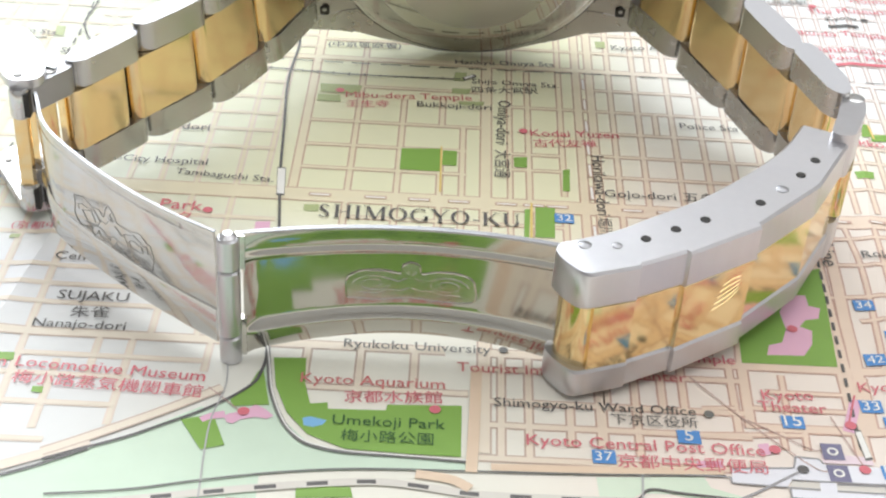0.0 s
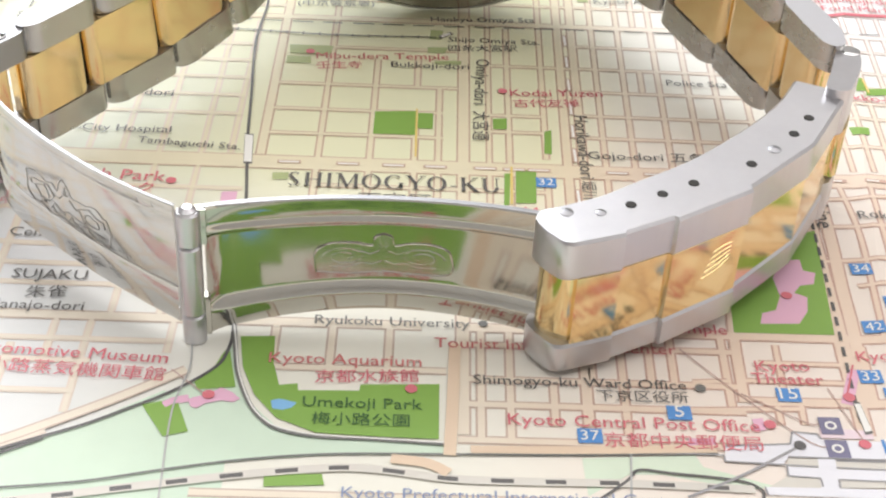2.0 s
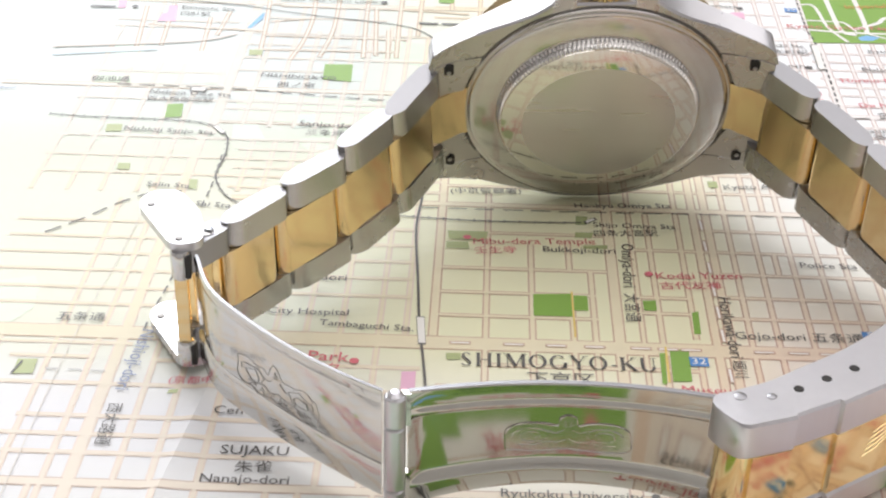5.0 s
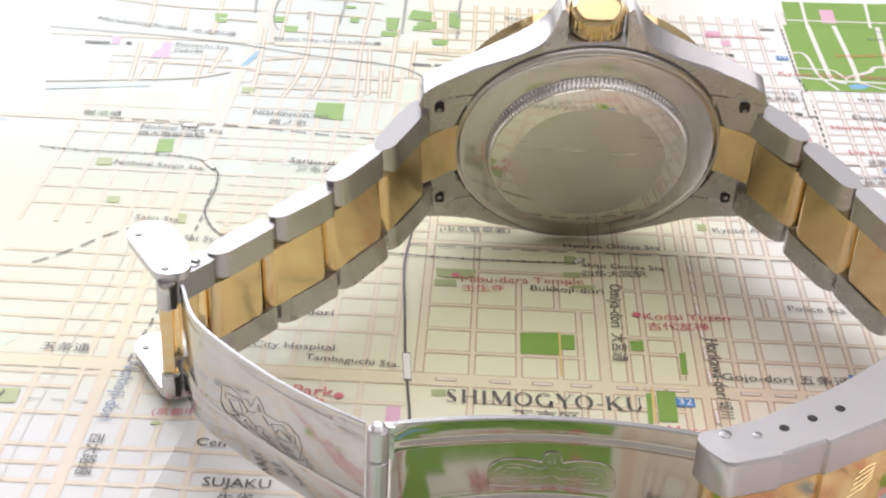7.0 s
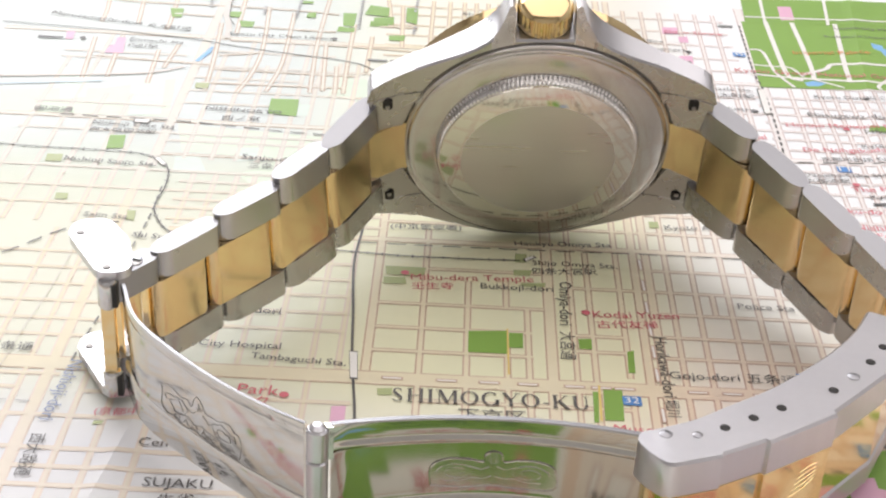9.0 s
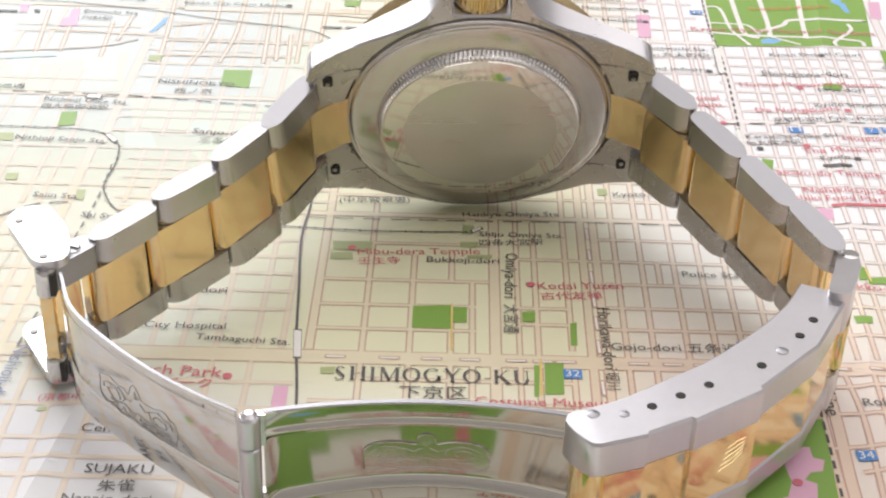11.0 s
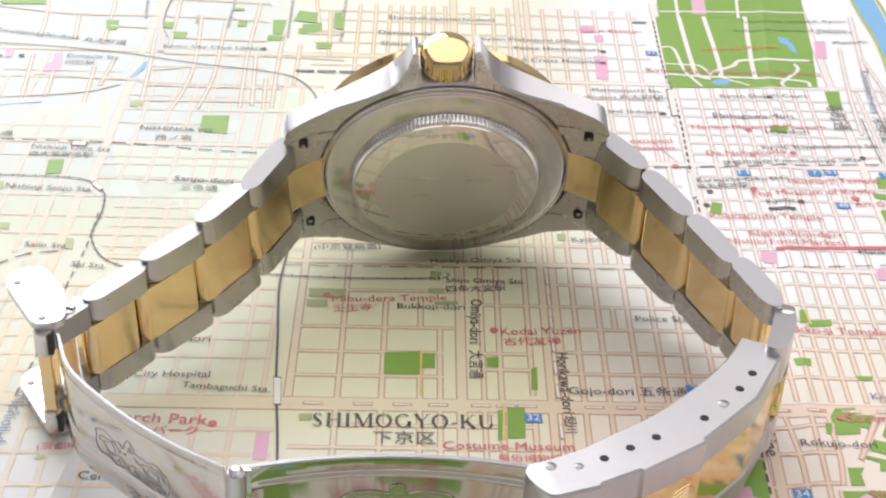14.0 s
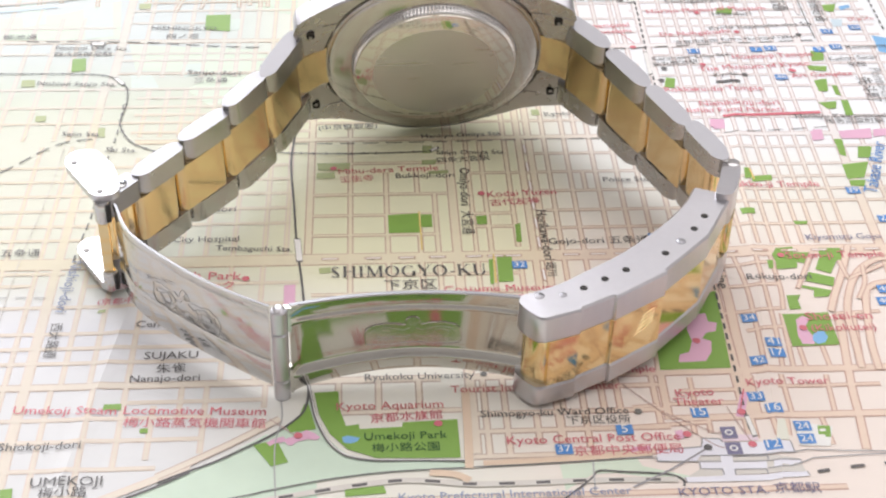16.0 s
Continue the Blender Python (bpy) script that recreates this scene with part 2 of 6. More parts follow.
print_light_tints(street_fill, (((1.0, 0.89, 0.87), *ROSE[1:]), ((0.94, 0.945, 0.96), *MINT[1:]), ((1.07, 1.14, 1.34), *SNOW[1:]), ((0.985, 1.005, 0.88), *STRAW[1:]), ((0.96, 1.03, 1.23), -0.012, -0.03, 0.025, 0.05)))
park_green = ink("park green ink", (0.225, 0.4, 0.08))
park_soft = ink("soft olive park ink", (0.42, 0.48, 0.24))
tint_mint = ink("pale mint ink", (0.60, 0.73, 0.60))
tint_green = ink("pale green ink", (0.66, 0.76, 0.62))
street_tan = ink("tan road ink", (0.74, 0.58, 0.44))
park_olive = ink("olive bank ink", (0.45, 0.50, 0.2))
street_pale = ink("pale tan street outline ink", (0.73, 0.62, 0.54))
print_light_tints(street_pale, (((0.93, 1.0, 1.06), -0.012, -0.03, 0.025, 0.05),))
tint_teal = ink("pale teal ink", (0.64, 0.735, 0.67))
tint_greyband = ink("pale grey ink", (0.66, 0.63, 0.58))
patch_pink = ink("pink ink", (0.76, 0.45, 0.60))
pond_blue = ink("blue water ink", (0.22, 0.47, 0.76))
river_pale = ink("pale blue ink", (0.60, 0.72, 0.78))
station_white = ink("pale lavender ink", (0.78, 0.78, 0.84))
ink_black = ink("black ink", (0.115, 0.11, 0.11))
tint_rose = ink("pale rose ink", (0.80, 0.66, 0.72))
tint_pale_mint = ink("pale mint grey ink", (0.76, 0.76, 0.66))
ink_track = ink("track grey ink", (0.34, 0.33, 0.35))
ink_leader = ink("pale brown line ink", (0.5, 0.34, 0.31))
ink_grey = ink("grey ink", (0.17, 0.17, 0.165))
ink_pale = ink("pale grey line ink", (0.45, 0.45, 0.45))
ink_red = ink("red ink", (0.65, 0.17, 0.21))
ink_rose = ink("rose red ink", (0.62, 0.2, 0.2))
ink_orange = ink("orange ink", (0.72, 0.28, 0.10))
ink_deep = ink("dark green ink", (0.05, 0.13, 0.04))
ink_yellow = ink("yellow path ink", (0.78, 0.6, 0.2))
ink_violet = ink("violet grey ink", (0.20, 0.19, 0.30))
ink_bluegrey = ink("blue grey ink", (0.24, 0.29, 0.45))
ink_blue = ink("badge blue ink", (0.09, 0.27, 0.62))

city_map = tagged(new("paper_map"), "unfolded printed tourist map lying on the table", "map")
FOLDS = ((-3.78, 0.14, 0.028, 0.26), (6.17, 0.16, 0.03, 0.3))  # soft folds: x at y = 0, slant, height, half width
FADES = (-2.0, -1.5, -1.0, -0.5, 0.0)
CUTS = (-1, -0.66, -0.33, 0, 0.5, 1, 1.5, 2)


def relief(x, y):
    fade = min(1.0, max(0.0, -0.5 * y))  # the western fold runs out to the north
    return sum(h * max(0.0, 1 - max((x0 + s * y - x) / r, (x - x0 - s * y) / (2 * r))) ** 2 * (fade if x0 < 0 else 1.0) for x0, s, h, r in FOLDS)


def lay(name, bm, mat, z, label="", kind=""):
    """Lays a flat print on the sheet, bent over its folds."""
    for x0, s, _, r in FOLDS:
        xs = [v.co.x - s * v.co.y for v in bm.verts]
        if min(xs) < x0 + 2 * r and max(xs) > x0 - r:
            for y in FADES if x0 < 0 else ():
                bmesh.ops.bisect_plane(bm, geom=bm.verts[:] + bm.edges[:] + bm.faces[:], plane_co=(0, y, 0), plane_no=(0, 1, 0))
            for k in CUTS:
                bmesh.ops.bisect_plane(bm, geom=bm.verts[:] + bm.edges[:] + bm.faces[:], plane_co=(x0 + k * r, 0, 0), plane_no=(1, -s, 0))
    for v in bm.verts:
        v.co.z += z + relief(v.co.x, v.co.y)
    bmesh.ops.recalc_face_normals(bm, faces=bm.faces)
    return part(name, bm, mat, city_map, label, smooth=False, kind=kind)


def strip(bm, points, width):
    """A ribbon along points."""
    pts = [Vector(p) for p in points]
    rows = []
    for i, p in enumerate(pts):
        a, b = pts[max(0, i - 1)], pts[min(len(pts) - 1, i + 1)]
        side = Vector((-(b - a).y, (b - a).x)).normalized() * width / 2
        rows.append((bm.verts.new((*(p + side), 0)), bm.verts.new((*(p - side), 0))))
    for (a, b), (c, d) in zip(rows, rows[1:]):
        bm.faces.new((a, b, d, c))


LEVEL = {"tint": 0.002, "line": 0.014, "patch": 0.01, "rail": 0.016, "text": 0.02}
layers = 0


def next_level(base):
    """A height of its own for each print, so that no two lie in one plane."""
    global layers
    layers += 1
    return LEVEL[base] + 0.00001 * layers


def patch(name, mat, points):
    bm = bmesh.new()
    bm.faces.new([bm.verts.new((x, y, 0)) for x, y in points]).normal_update()
    bmesh.ops.triangulate(bm, faces=bm.faces)
    lay(name, bm, mat, next_level("tint" if name in ("rail_yard", "tinted_area") else "patch"))


def line(name, mat, points, width, dash=None):
    way = spline(points, 6) if len(points) > 2 else [Vector(p) for p in points]
    level = next_level("line" if "road" in name else "rail")
    bm = bmesh.new()
    if not dash:
        strip(bm, way, width)
        lay(name, bm, mat, level)
        return
    on, off = dash
    at, run, small = 0.0, [], on < 0.1
    for a, b in zip(way, way[1:]):
        n = max(1, int((b - a).length / (0.008 if small else 0.02)))
        for k in range(n):
            p, at = a.lerp(b, k / n), at + (b - a).length / n
            if at % (on + off) < on:
                run.append(p)
                continue
            if len(run) > 1:
                strip(bm, [run[0], run[len(run) // 2], run[-1]] if len(run) > 2 else run, width)
                if not small:  # each dash of a railway is a piece of its own
                    lay(name + "_dash", bm, mat, level)
                    bm = bmesh.new()
            run = []
    if small:
        lay(name, bm, mat, level, kind="stuff")
    else:
        bm.free()


def label(text, x, y, width, mat, turn=0):
    """A printed word from x, y, as wide as given."""
    cu = bpy.data.curves.new("word", "FONT")
    cu.body, cu.resolution_u = text, 2
    ob = bpy.data.objects.new("word", cu)
    me = bpy.data.meshes.new_from_object(ob)
    bpy.data.objects.remove(ob)
    bpy.data.curves.remove(cu)
    bm = bmesh.new()
    bm.from_mesh(me)
    bpy.data.meshes.remove(me)
    if not bm.verts:
        bm.free()
        return
    lo, hi = min(v.co.x for v in bm.verts), max(v.co.x for v in bm.verts)
    k = width / (hi - lo)
    spin = Matrix.Translation((x, y, 0)) @ Matrix.Rotation(radians(turn), 4, "Z") @ Matrix.Diagonal((k, k, 0, 1)) @ Matrix.Translation((-lo, 0, 0))
    bmesh.ops.transform(bm, matrix=spin, verts=bm.verts)
    lay("printed_word", bm, mat, next_level("text"))


def serif_word(text, x, y, width, height, mat):
    """A word in thick and thin strokes with serifs, for the ward's name."""
    thick, thin, foot = 0.15, 0.05, 0.28
    glyphs = {  # strokes of (points, width) in a box one high; serifs as short thin strokes
        "H": (0.9, [([(0.18, 0), (0.18, 1)], thick), ([(0.72, 0), (0.72, 1)], thick), ([(0.18, 0.5), (0.72, 0.5)], thin)], [(0.18, 0), (0.18, 1), (0.72, 0), (0.72, 1)]),
        "I": (0.4, [([(0.2, 0), (0.2, 1)], thick)], [(0.2, 0), (0.2, 1)]),
        "M": (1.1, [([(0.17, 0), (0.17, 1)], thin), ([(0.93, 0), (0.93, 1)], thick), ([(0.2, 1), (0.55, 0.05)], thick), ([(0.55, 0.05), (0.9, 1)], thin)], [(0.17, 0), (0.12, 1), (0.93, 0), (0.96, 1)]),
        "Y": (0.84, [([(0.1, 1), (0.42, 0.45)], thick), ([(0.74, 1), (0.42, 0.45)], thin), ([(0.42, 0), (0.42, 0.48)], thick)], [(0.1, 1), (0.74, 1), (0.42, 0)]),
    }
    glyphs.update({
        "K": (0.9, [([(0.18, 0), (0.18, 1)], thick), ([(0.72, 1), (0.22, 0.42)], thin), ([(0.36, 0.58), (0.78, 0)], thick)], [(0.18, 0), (0.18, 1), (0.72, 1), (0.78, 0)]),
        "U": (0.88, [([(0.18, 1), (0.18, 0.35)], thick), ([(0.72, 1), (0.72, 0.35)], thin)], [(0.18, 1), (0.72, 1)]),
        "O": (0.95, [], []), "G": (0.95, [([(0.78, 0.05), (0.78, 0.42)], thick)], [(0.78, 0.42)]), "S": (0.66, [([(0.15, 0.7), (0.3, 0.52), (0.46, 0.34)], thick)], []), "-": (0.4, [([(0.06, 0.34), (0.34, 0.34)], 0.08)], []),
    })
    k = width / (sum(glyphs[c][0] + 0.06 for c in text) - 0.06)
    bm, at = bmesh.new(), 0.0

    def bow(cx, cy, rx, ry, a0, a1, w0=thin, w1=thick, steps=22):
        rows = []
        for i in range(steps + 1):
            a = radians(a0 + (a1 - a0) * i / steps)
            w = (w0 + (w1 - w0) * abs(math.cos(a)) ** 1.5) / 2
            rows.append([bm.verts.new((x + (at + cx + (rx + s * w) * math.cos(a)) * k, y + (cy + (ry + s * w) * math.sin(a)) * height, 0)) for s in (-1, 1)])
        for (a, b), (c, d) in zip(rows, rows[1:]):
            bm.faces.new((a, b, d, c))

    for c in text:
        advance, strokes, feet = glyphs[c]
        for pts, w in strokes:
            strip(bm, [(x + (at + u) * k, y + v * height) for u, v in pts], w * k)
        for u, v in feet:
            strip(bm, [(x + (at + u - foot / 2) * k, y + (v * 0.96 + 0.02) * height), (x + (at + u + foot / 2) * k, y + (v * 0.96 + 0.02) * height)], thin * k * 0.8)
        if c in "OG":
            bow(0.46, 0.5, 0.36, 0.47, 0 if c == "O" else 45, 360 if c == "O" else 340)
        if c == "U":
            bow(0.45, 0.35, 0.27, 0.32, 180, 360)
        if c == "S":
            bow(0.32, 0.75, 0.18, 0.21, 25, 200, thin, 0.1)
            bow(0.3, 0.24, 0.2, 0.21, 30, -155, thin, 0.1)
        at += advance + 0.06
    lay("printed_word", bm, mat, next_level("text"))


def word_bars(x, y, width, count, mat):
    for i in range(count):
        w = width / count
        bm = bmesh.new()
        strip(bm, [(x + i * w, y + 0.06), (x + (i + 0.85) * w, y + 0.06)], 0.08)
        lay("word_bar", bm, mat, next_level("text"))


def badge(number, x, y):
    bm = bmesh.new()
    strip(bm, [(x - 0.12, y), (x + 0.12, y)], 0.2)
    lay("number_badge", bm, ink_blue, next_level("rail"))
    label(number, x - 0.045 * len(number), y - 0.06, 0.09 * len(number), paper_white)


def dot(x, y, mat, r):
    bm = bmesh.new()
    bm.faces.new([bm.verts.new((x + r * math.cos(a / 10 * math.pi), y + r * math.sin(a / 10 * math.pi), 0)) for a in range(20)])
    lay("place_dot", bm, mat, next_level("text"))


def station(points):
    bm = bmesh.new()
    bm.faces.new([bm.verts.new((x, y, 0)) for x, y in points])
    lay("station_box", bm, ink_grey, next_level("rail"))
    bm = bmesh.new()
    c = sum((Vector(p) for p in points), Vector((0, 0))) / len(points)
    bm.faces.new([bm.verts.new((*(Vector(p) - (Vector(p) - c).normalized() * 0.03), 0)) for p in points])
    lay("station_box", bm, paper_white, next_level("text"))


def symbol(x, y):
    bm = bmesh.new()
    strip(bm, [(x - 0.11, y), (x + 0.11, y)], 0.24)
    lay("station_symbol", bm, ink_violet, next_level("rail"))
    dot(x, y, paper_white, 0.06)
    dot(x, y, ink_violet, 0.035)


# the sheet itself, with soft folds
bm = bmesh.new()
columns = [(-24, 0), (-12, 0), *((x0 + k * r, sl) for x0, sl, _, r in FOLDS[:1] for k in CUTS), (0, 0), *((x0 + k * r, sl) for x0, sl, _, r in FOLDS[1:] for k in CUTS), (16, 0), (26, 0)]
for z in (0.0, -0.06):
    rows = [[bm.verts.new((x + sl * y, y, z + relief(x + sl * y, y))) for y in (-20, -10, *FADES, 10, 20, 30)] for x, sl in columns]
    for a, b in zip(rows, rows[1:]):
        for i in range(len(a) - 1):
            bm.faces.new((a[i], b[i], b[i + 1], a[i + 1]))
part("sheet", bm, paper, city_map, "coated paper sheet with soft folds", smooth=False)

# -- streets: casings under fills; avenues run through, lanes stop at the larger blocks --
casing_v, casing_h, fill_v, fill_h, pale_v, pale_h, casing_r, fill_r = (bmesh.new() for _ in range(8))


def north_street(x, *spans, w=0.06):
    """A street running north, x where it crosses y = 0; the printed grid fans out a little to the east."""
    k = 0.012 + 0.007 * x if x > 0 else 0.018
    for y0, y1 in spans:
        for bm, width in ((pale_v if x < -1.5 else casing_v, w + 0.04), (fill_v, w)):
            strip(bm, [(x + k * y0, y0), (x + k * y1, y1)], width)


def east_street(y, *spans, w=0.06):
    for x0, x1 in spans:
        strip(pale_h if x1 < -1.0 else casing_h, [(x0, y), (x1, y)], w + 0.04)
        strip(fill_h, [(x0, y), (x1, y)], w)


def road(points, w):
    """A street that bends, along points."""
    way = spline(points, 6) if len(points) > 2 else [Vector(p) for p in points]
    for bm, width, level in ((casing_r, w + 0.04, 0.00002), (fill_r, w, 0.00002)):
        start = len(bm.verts)
        strip(bm, way, width)
        bm.verts.ensure_lookup_table()
        for v in bm.verts[start:]:
            v.co.z = level * start / 4


# avenues
north_street(1.11, (-5.75, 13.5), w=0.13)
north_street(2.39, (-5.75, 13.5), w=0.1)
north_street(2.58, (-4.2, 13.5), w=0.1)
north_street(5.2, (-5.6, 13.5), w=0.16)
north_street(-5.33, (-9, 4.6), w=0.13)
north_street(-5.22, (4.6, 13.5), w=0.14)
north_street(-1.34, (-1.0, 8.6), w=0.1)
north_street(8.25, (-5.4, 13.5), w=0.14)
east_street(-1.16, (-9, 12), w=0.27)
east_street(-4.15, (-9, 0.6), (1.0, 12), w=0.12)
east_street(2.52, (-4.5, 12), w=0.11)
east_street(6.0, (2.6, 12), w=0.15)
east_street(6.36, (-9, 2.2), w=0.12)
east_street(9.3, (2.0, 12), w=0.12)
east_street(10.3, (-9, 2.0), w=0.13)
# the islands along the middle of the wide avenue
for x in (-1.0, -0.3, 0.25, 0.75, 1.35, 1.7, 2.0, 2.95, 3.4, 3.8, 4.4, 5.6, 6.1, 6.6, 7.1, 7.6, 8.0):
    line("traffic_island", street_line, [(x - 0.14, -1.16), (x + 0.14, -1.16)], 0.065)
    line("traffic_island", paper_white, [(x - 0.12, -1.16), (x + 0.12, -1.16)], 0.03)
for y in (-0.8, -0.25, 0.3, 0.9, 1.5, 2.1, -1.7, -2.3, -2.9):
    line("traffic_island", street_line, [(2.485 + 0.029 * y, y - 0.16), (2.485 + 0.029 * y, y + 0.16)], 0.07)
    line("traffic_island", paper_white, [(2.485 + 0.029 * y, y - 0.14), (2.485 + 0.029 * y, y + 0.14)], 0.035)
# lanes inside the strap
north_street(-0.65, (-4.0, 2.9))
north_street(-0.03, (-3.2, 1.4))
north_street(0.51, (-3.0, 0.1), (0.71, 1.5))
north_street(0.8, (-3.4, 0.72))
north_street(1.43, (-3.6, 4.5), w=0.05)
north_street(1.68, (-3.4, 2.4))
north_street(2.13, (-0.9, 4.0), (-3.6, -1.3))
north_street(2.86, (-4.0, 5.5))
north_street(3.22, (-4.0, 5.5))
north_street(3.45, (0.78, 1.35), (2.6, 5.0))
north_street(3.68, (-4.0, 6.0))
north_street(4.06, (-1.3, 6.0))
north_street(4.42, (-1.3, 6.0))
north_street(4.8, (-1.3, 9.2))
for y, a, b in ((0.71, -1.3, 1.05), (0.08, -1.3, 0.85), (0.08, 1.4, 2.1), (-0.5, -1.3, 0.85), (-0.31, 1.4, 2.1), (1.34, 1.45, 5.2), (0.74, 2.6, 5.2), (0.14, 2.6, 5.2),
                (-0.38, 2.6, 5.2), (1.95, 2.6, 5.2), (1.7, -0.6, 1.05), (-1.62, -0.7, 2.1), (-2.1, -1.3, 2.1), (-2.6, -1.4, 2.3), (-3.1, -1.4, 3.6), (-3.55, -1.4, 3.6), (3.1, -1.3, 5.2), (3.7, -1.3, 5.2), (4.4, -1.3, 5.2), (5.2, -1.3, 5.2)):
    east_street(y, (a, b), w=0.052)
# the western blocks
for x, a, b in ((-6.9, -5.5, -1.3), (-6.17, -8, 2.4), (-5.63, -5.2, 2.4), (-4.83, -4.1, 1.6), (-4.42, -4.1, 2.0), (-3.88, -5.9, 2.4), (-3.4, -1.0, 2.4), (-3.0, -1.0, 2.4), (-2.55, -4.1, 2.4), (-2.05, -4.1, 2.4), (-1.7, -1.0, 2.4), (-3.08, -5.0, -4.1),
                (-2.72, -5.6, -4.1), (-1.88, -4.7, -4.1), (-3.45, -5.7, -4.6), (-4.35, -7.5, -4.1), (-4.95, -7.5, -4.1), (-5.75, -7.5, -4.1), (-6.4, -7.5, -4.1)):
    north_street(x, (a, b), w=0.05)
for y, a, b in ((-1.41, -7.5, -5.2), (-1.72, -6.7, -5.7), (-2.28, -7.5, -1.5), (-2.93, -6.3, -2.0), (-3.28, -7.5, -2.0), (-3.62, -6.3, -2.0), (-0.5, -7.5, -3.9), (-0.1, -7.5, -1.7), (0.35, -7.5, -1.7), (0.8, -7.5, -1.7), (1.25, -7.5, -1.7), (1.7, -7.5, -1.7), (-1.75, -4.9, -1.5),
                (-4.52, -4.0, -2.0), (-4.85, -7.5, -2.7), (-5.3, -7.5, -2.8), (-5.86, -7.5, -3.4), (-6.4, -7.5, -4.3), (-7.0, -7.5, -4.3)):
    east_street(y, (a, b), w=0.05)
# the north-western blocks
for x, a, b in ((-7.6, 2.6, 9), (-7.05, 2.6, 10.2), (-6.55, 2.6, 7.4), (-6.1, 4.4, 7.4), (-6.0, 2.6, 4.3), (-5.75, 2.6, 6.3), (-4.75, 4.9, 9.5), (-4.48, 2.7, 4.4), (-4.3, 4.9, 10.2), (-4.12, 2.7, 4.4), (-3.9, 4.9, 9), (-3.78, 2.7, 4.4), (-3.55, 4.9, 10.2), (-3.5, 2.7, 4.4), (-3.2, 2.7, 10.2),
                (-2.9, 4.9, 9.6), (-2.85, 2.6, 4.4), (-2.55, 2.6, 9.3), (-2.2, 4.9, 9.3), (-1.85, 2.6, 8.8), (0.0, 9.4, 13), (0.7, 9.4, 13)):
    north_street(x, (a, b), w=0.05)
for y, a, b in ((9.6, -5.1, -2.5), (8.85, -5.1, -1.3), (8.3, -5.1, -3.0), (7.7, -5.1, -1.3), (7.15, -5.1, -3.3), (5.85, -7.6, -1.3), (5.57, -5.1, -1.3), (5.05, -5.1, -1.0), (4.44, -7.6, -2.0), (4.1, -4.6, -2.0), (3.77, -7.6, -2.0), (3.48, -4.6, -2.0), (3.2, -7.6, -1.3), (2.85, -4.6, -1.3),
                (6.95, -7.6, -5.3), (9.3, -7.6, -5.3), (9.0, -7.6, -5.3)):
    east_street(y, (a, b), w=0.05)
for x in (-0.9, -0.55, -0.25, 0.3, 0.52, 0.95, 1.5, 2.2):
    north_street(x, (9.4, 13), w=0.05)
for y in (9.85, 10.4, 10.95, 11.5, 12.1, 12.6):
    east_street(y, (-1.6, 2.7), w=0.05)
# the eastern and north-eastern blocks
for x in (5.75, 6.02, 6.28, 6.53, 6.8, 7.05, 7.3, 7.58, 7.85):
    north_street(x * 0.985, (-0.95, 9.2), w=0.05)
for x, a, b in ((8.7, -4, 9.2), (9.2, -4, 9.2), (9.7, -4, 13), (10.3, -4, 13), (2.9, 6, 13), (3.25, 6, 13), (3.6, 6, 13), (3.95, 6, 13), (4.3, 6, 13), (4.65, 6, 13), (1.9, 6, 13)):
    north_street(x, (a, b), w=0.052)
for y in (8.7, 8.3, 7.94, 7.56, 7.2, 6.85, 6.42, 5.58, 5.2, 4.76, 4.31, 3.78, 3.14, 2.08, 1.49, 1.08, 0.68, 0.3, -0.38):
    east_street(y, (5.4, 10.5), w=0.05)
for y in (9.9, 10.5, 11.2, 11.9, 12.6, 8.6, 7.9, 7.2, 6.6):
    east_street(y, (2.7, 5.4), w=0.05)
east_street(-4.85, (3.8, 5.0), w=0.055)
east_street(-5.13, (3.8, 5.0), w=0.055)
# the southern blocks
for x, a, b in ((-0.82, -4.7, -4.1), (-0.24, -5.0, -4.1), (0.33, -5.0, -4.1), (1.3, -5.8, -4.1), (1.6, -5.8, -4.2), (2.05, -5.6, -5.0), (2.46, -5.0, -4.2), (2.78, -5.7, -4.2), (3.08, -5.0, -4.2), (3.32, -5.0, -4.2), (3.88, -5.3, -4.1)):
    north_street(x, (a, b), w=0.07)
for y, a, b in ((-4.42, 0.95, 3.85), (-4.95, 0.95, 3.85), (-5.32, 0.95, 3.8), (-4.85, -0.9, 0.85), (-5.82, 0.95, 4.0), (-6.6, -1.5, 6.0), (-7.2, -3.0, 6.0)):
    east_street(y, (a, b), w=0.075)

patch("rail_yard", tint_mint, [(-1.32, -4.54), (-1.43, -4.89), (-1.69, -5.17), (-2.22, -5.54), (-2.79, -5.88), (-3.34, -6.16), (-3.21, -6.67), (-2.46, -6.51), (-1.74, -6.33), (-0.99, -6.17), (-0.18, -6.07), (0.89, -6.02), (0.89, -5.90), (-0.40, -5.85), (-0.78, -5.71), (-1.05, -5.40), (-1.20, -4.96)])
patch("rail_yard", tint_mint, [(-1.91, -5.25), (-2.43, -5.64), (-3.14, -6.13), (-3.83, -6.47), (-4.76, -6.94), (-5.89, -7.57), (-5.81, -7.93), (-1.19, -8.07), (-1.22, -5.70)])
patch("tinted_area", tint_green, [(2.12, -6.02), (3.21, -5.94), (3.26, -6.09), (3.91, -6.32), (3.63, -6.38), (2.86, -6.21), (2.55, -6.22), (2.14, -6.51)])
patch("tinted_area", tint_green, [(-8.38, 7.33), (-6.48, 7.60), (-5.33, 8.19), (-5.17, 6.50), (-8.18, 6.42)])
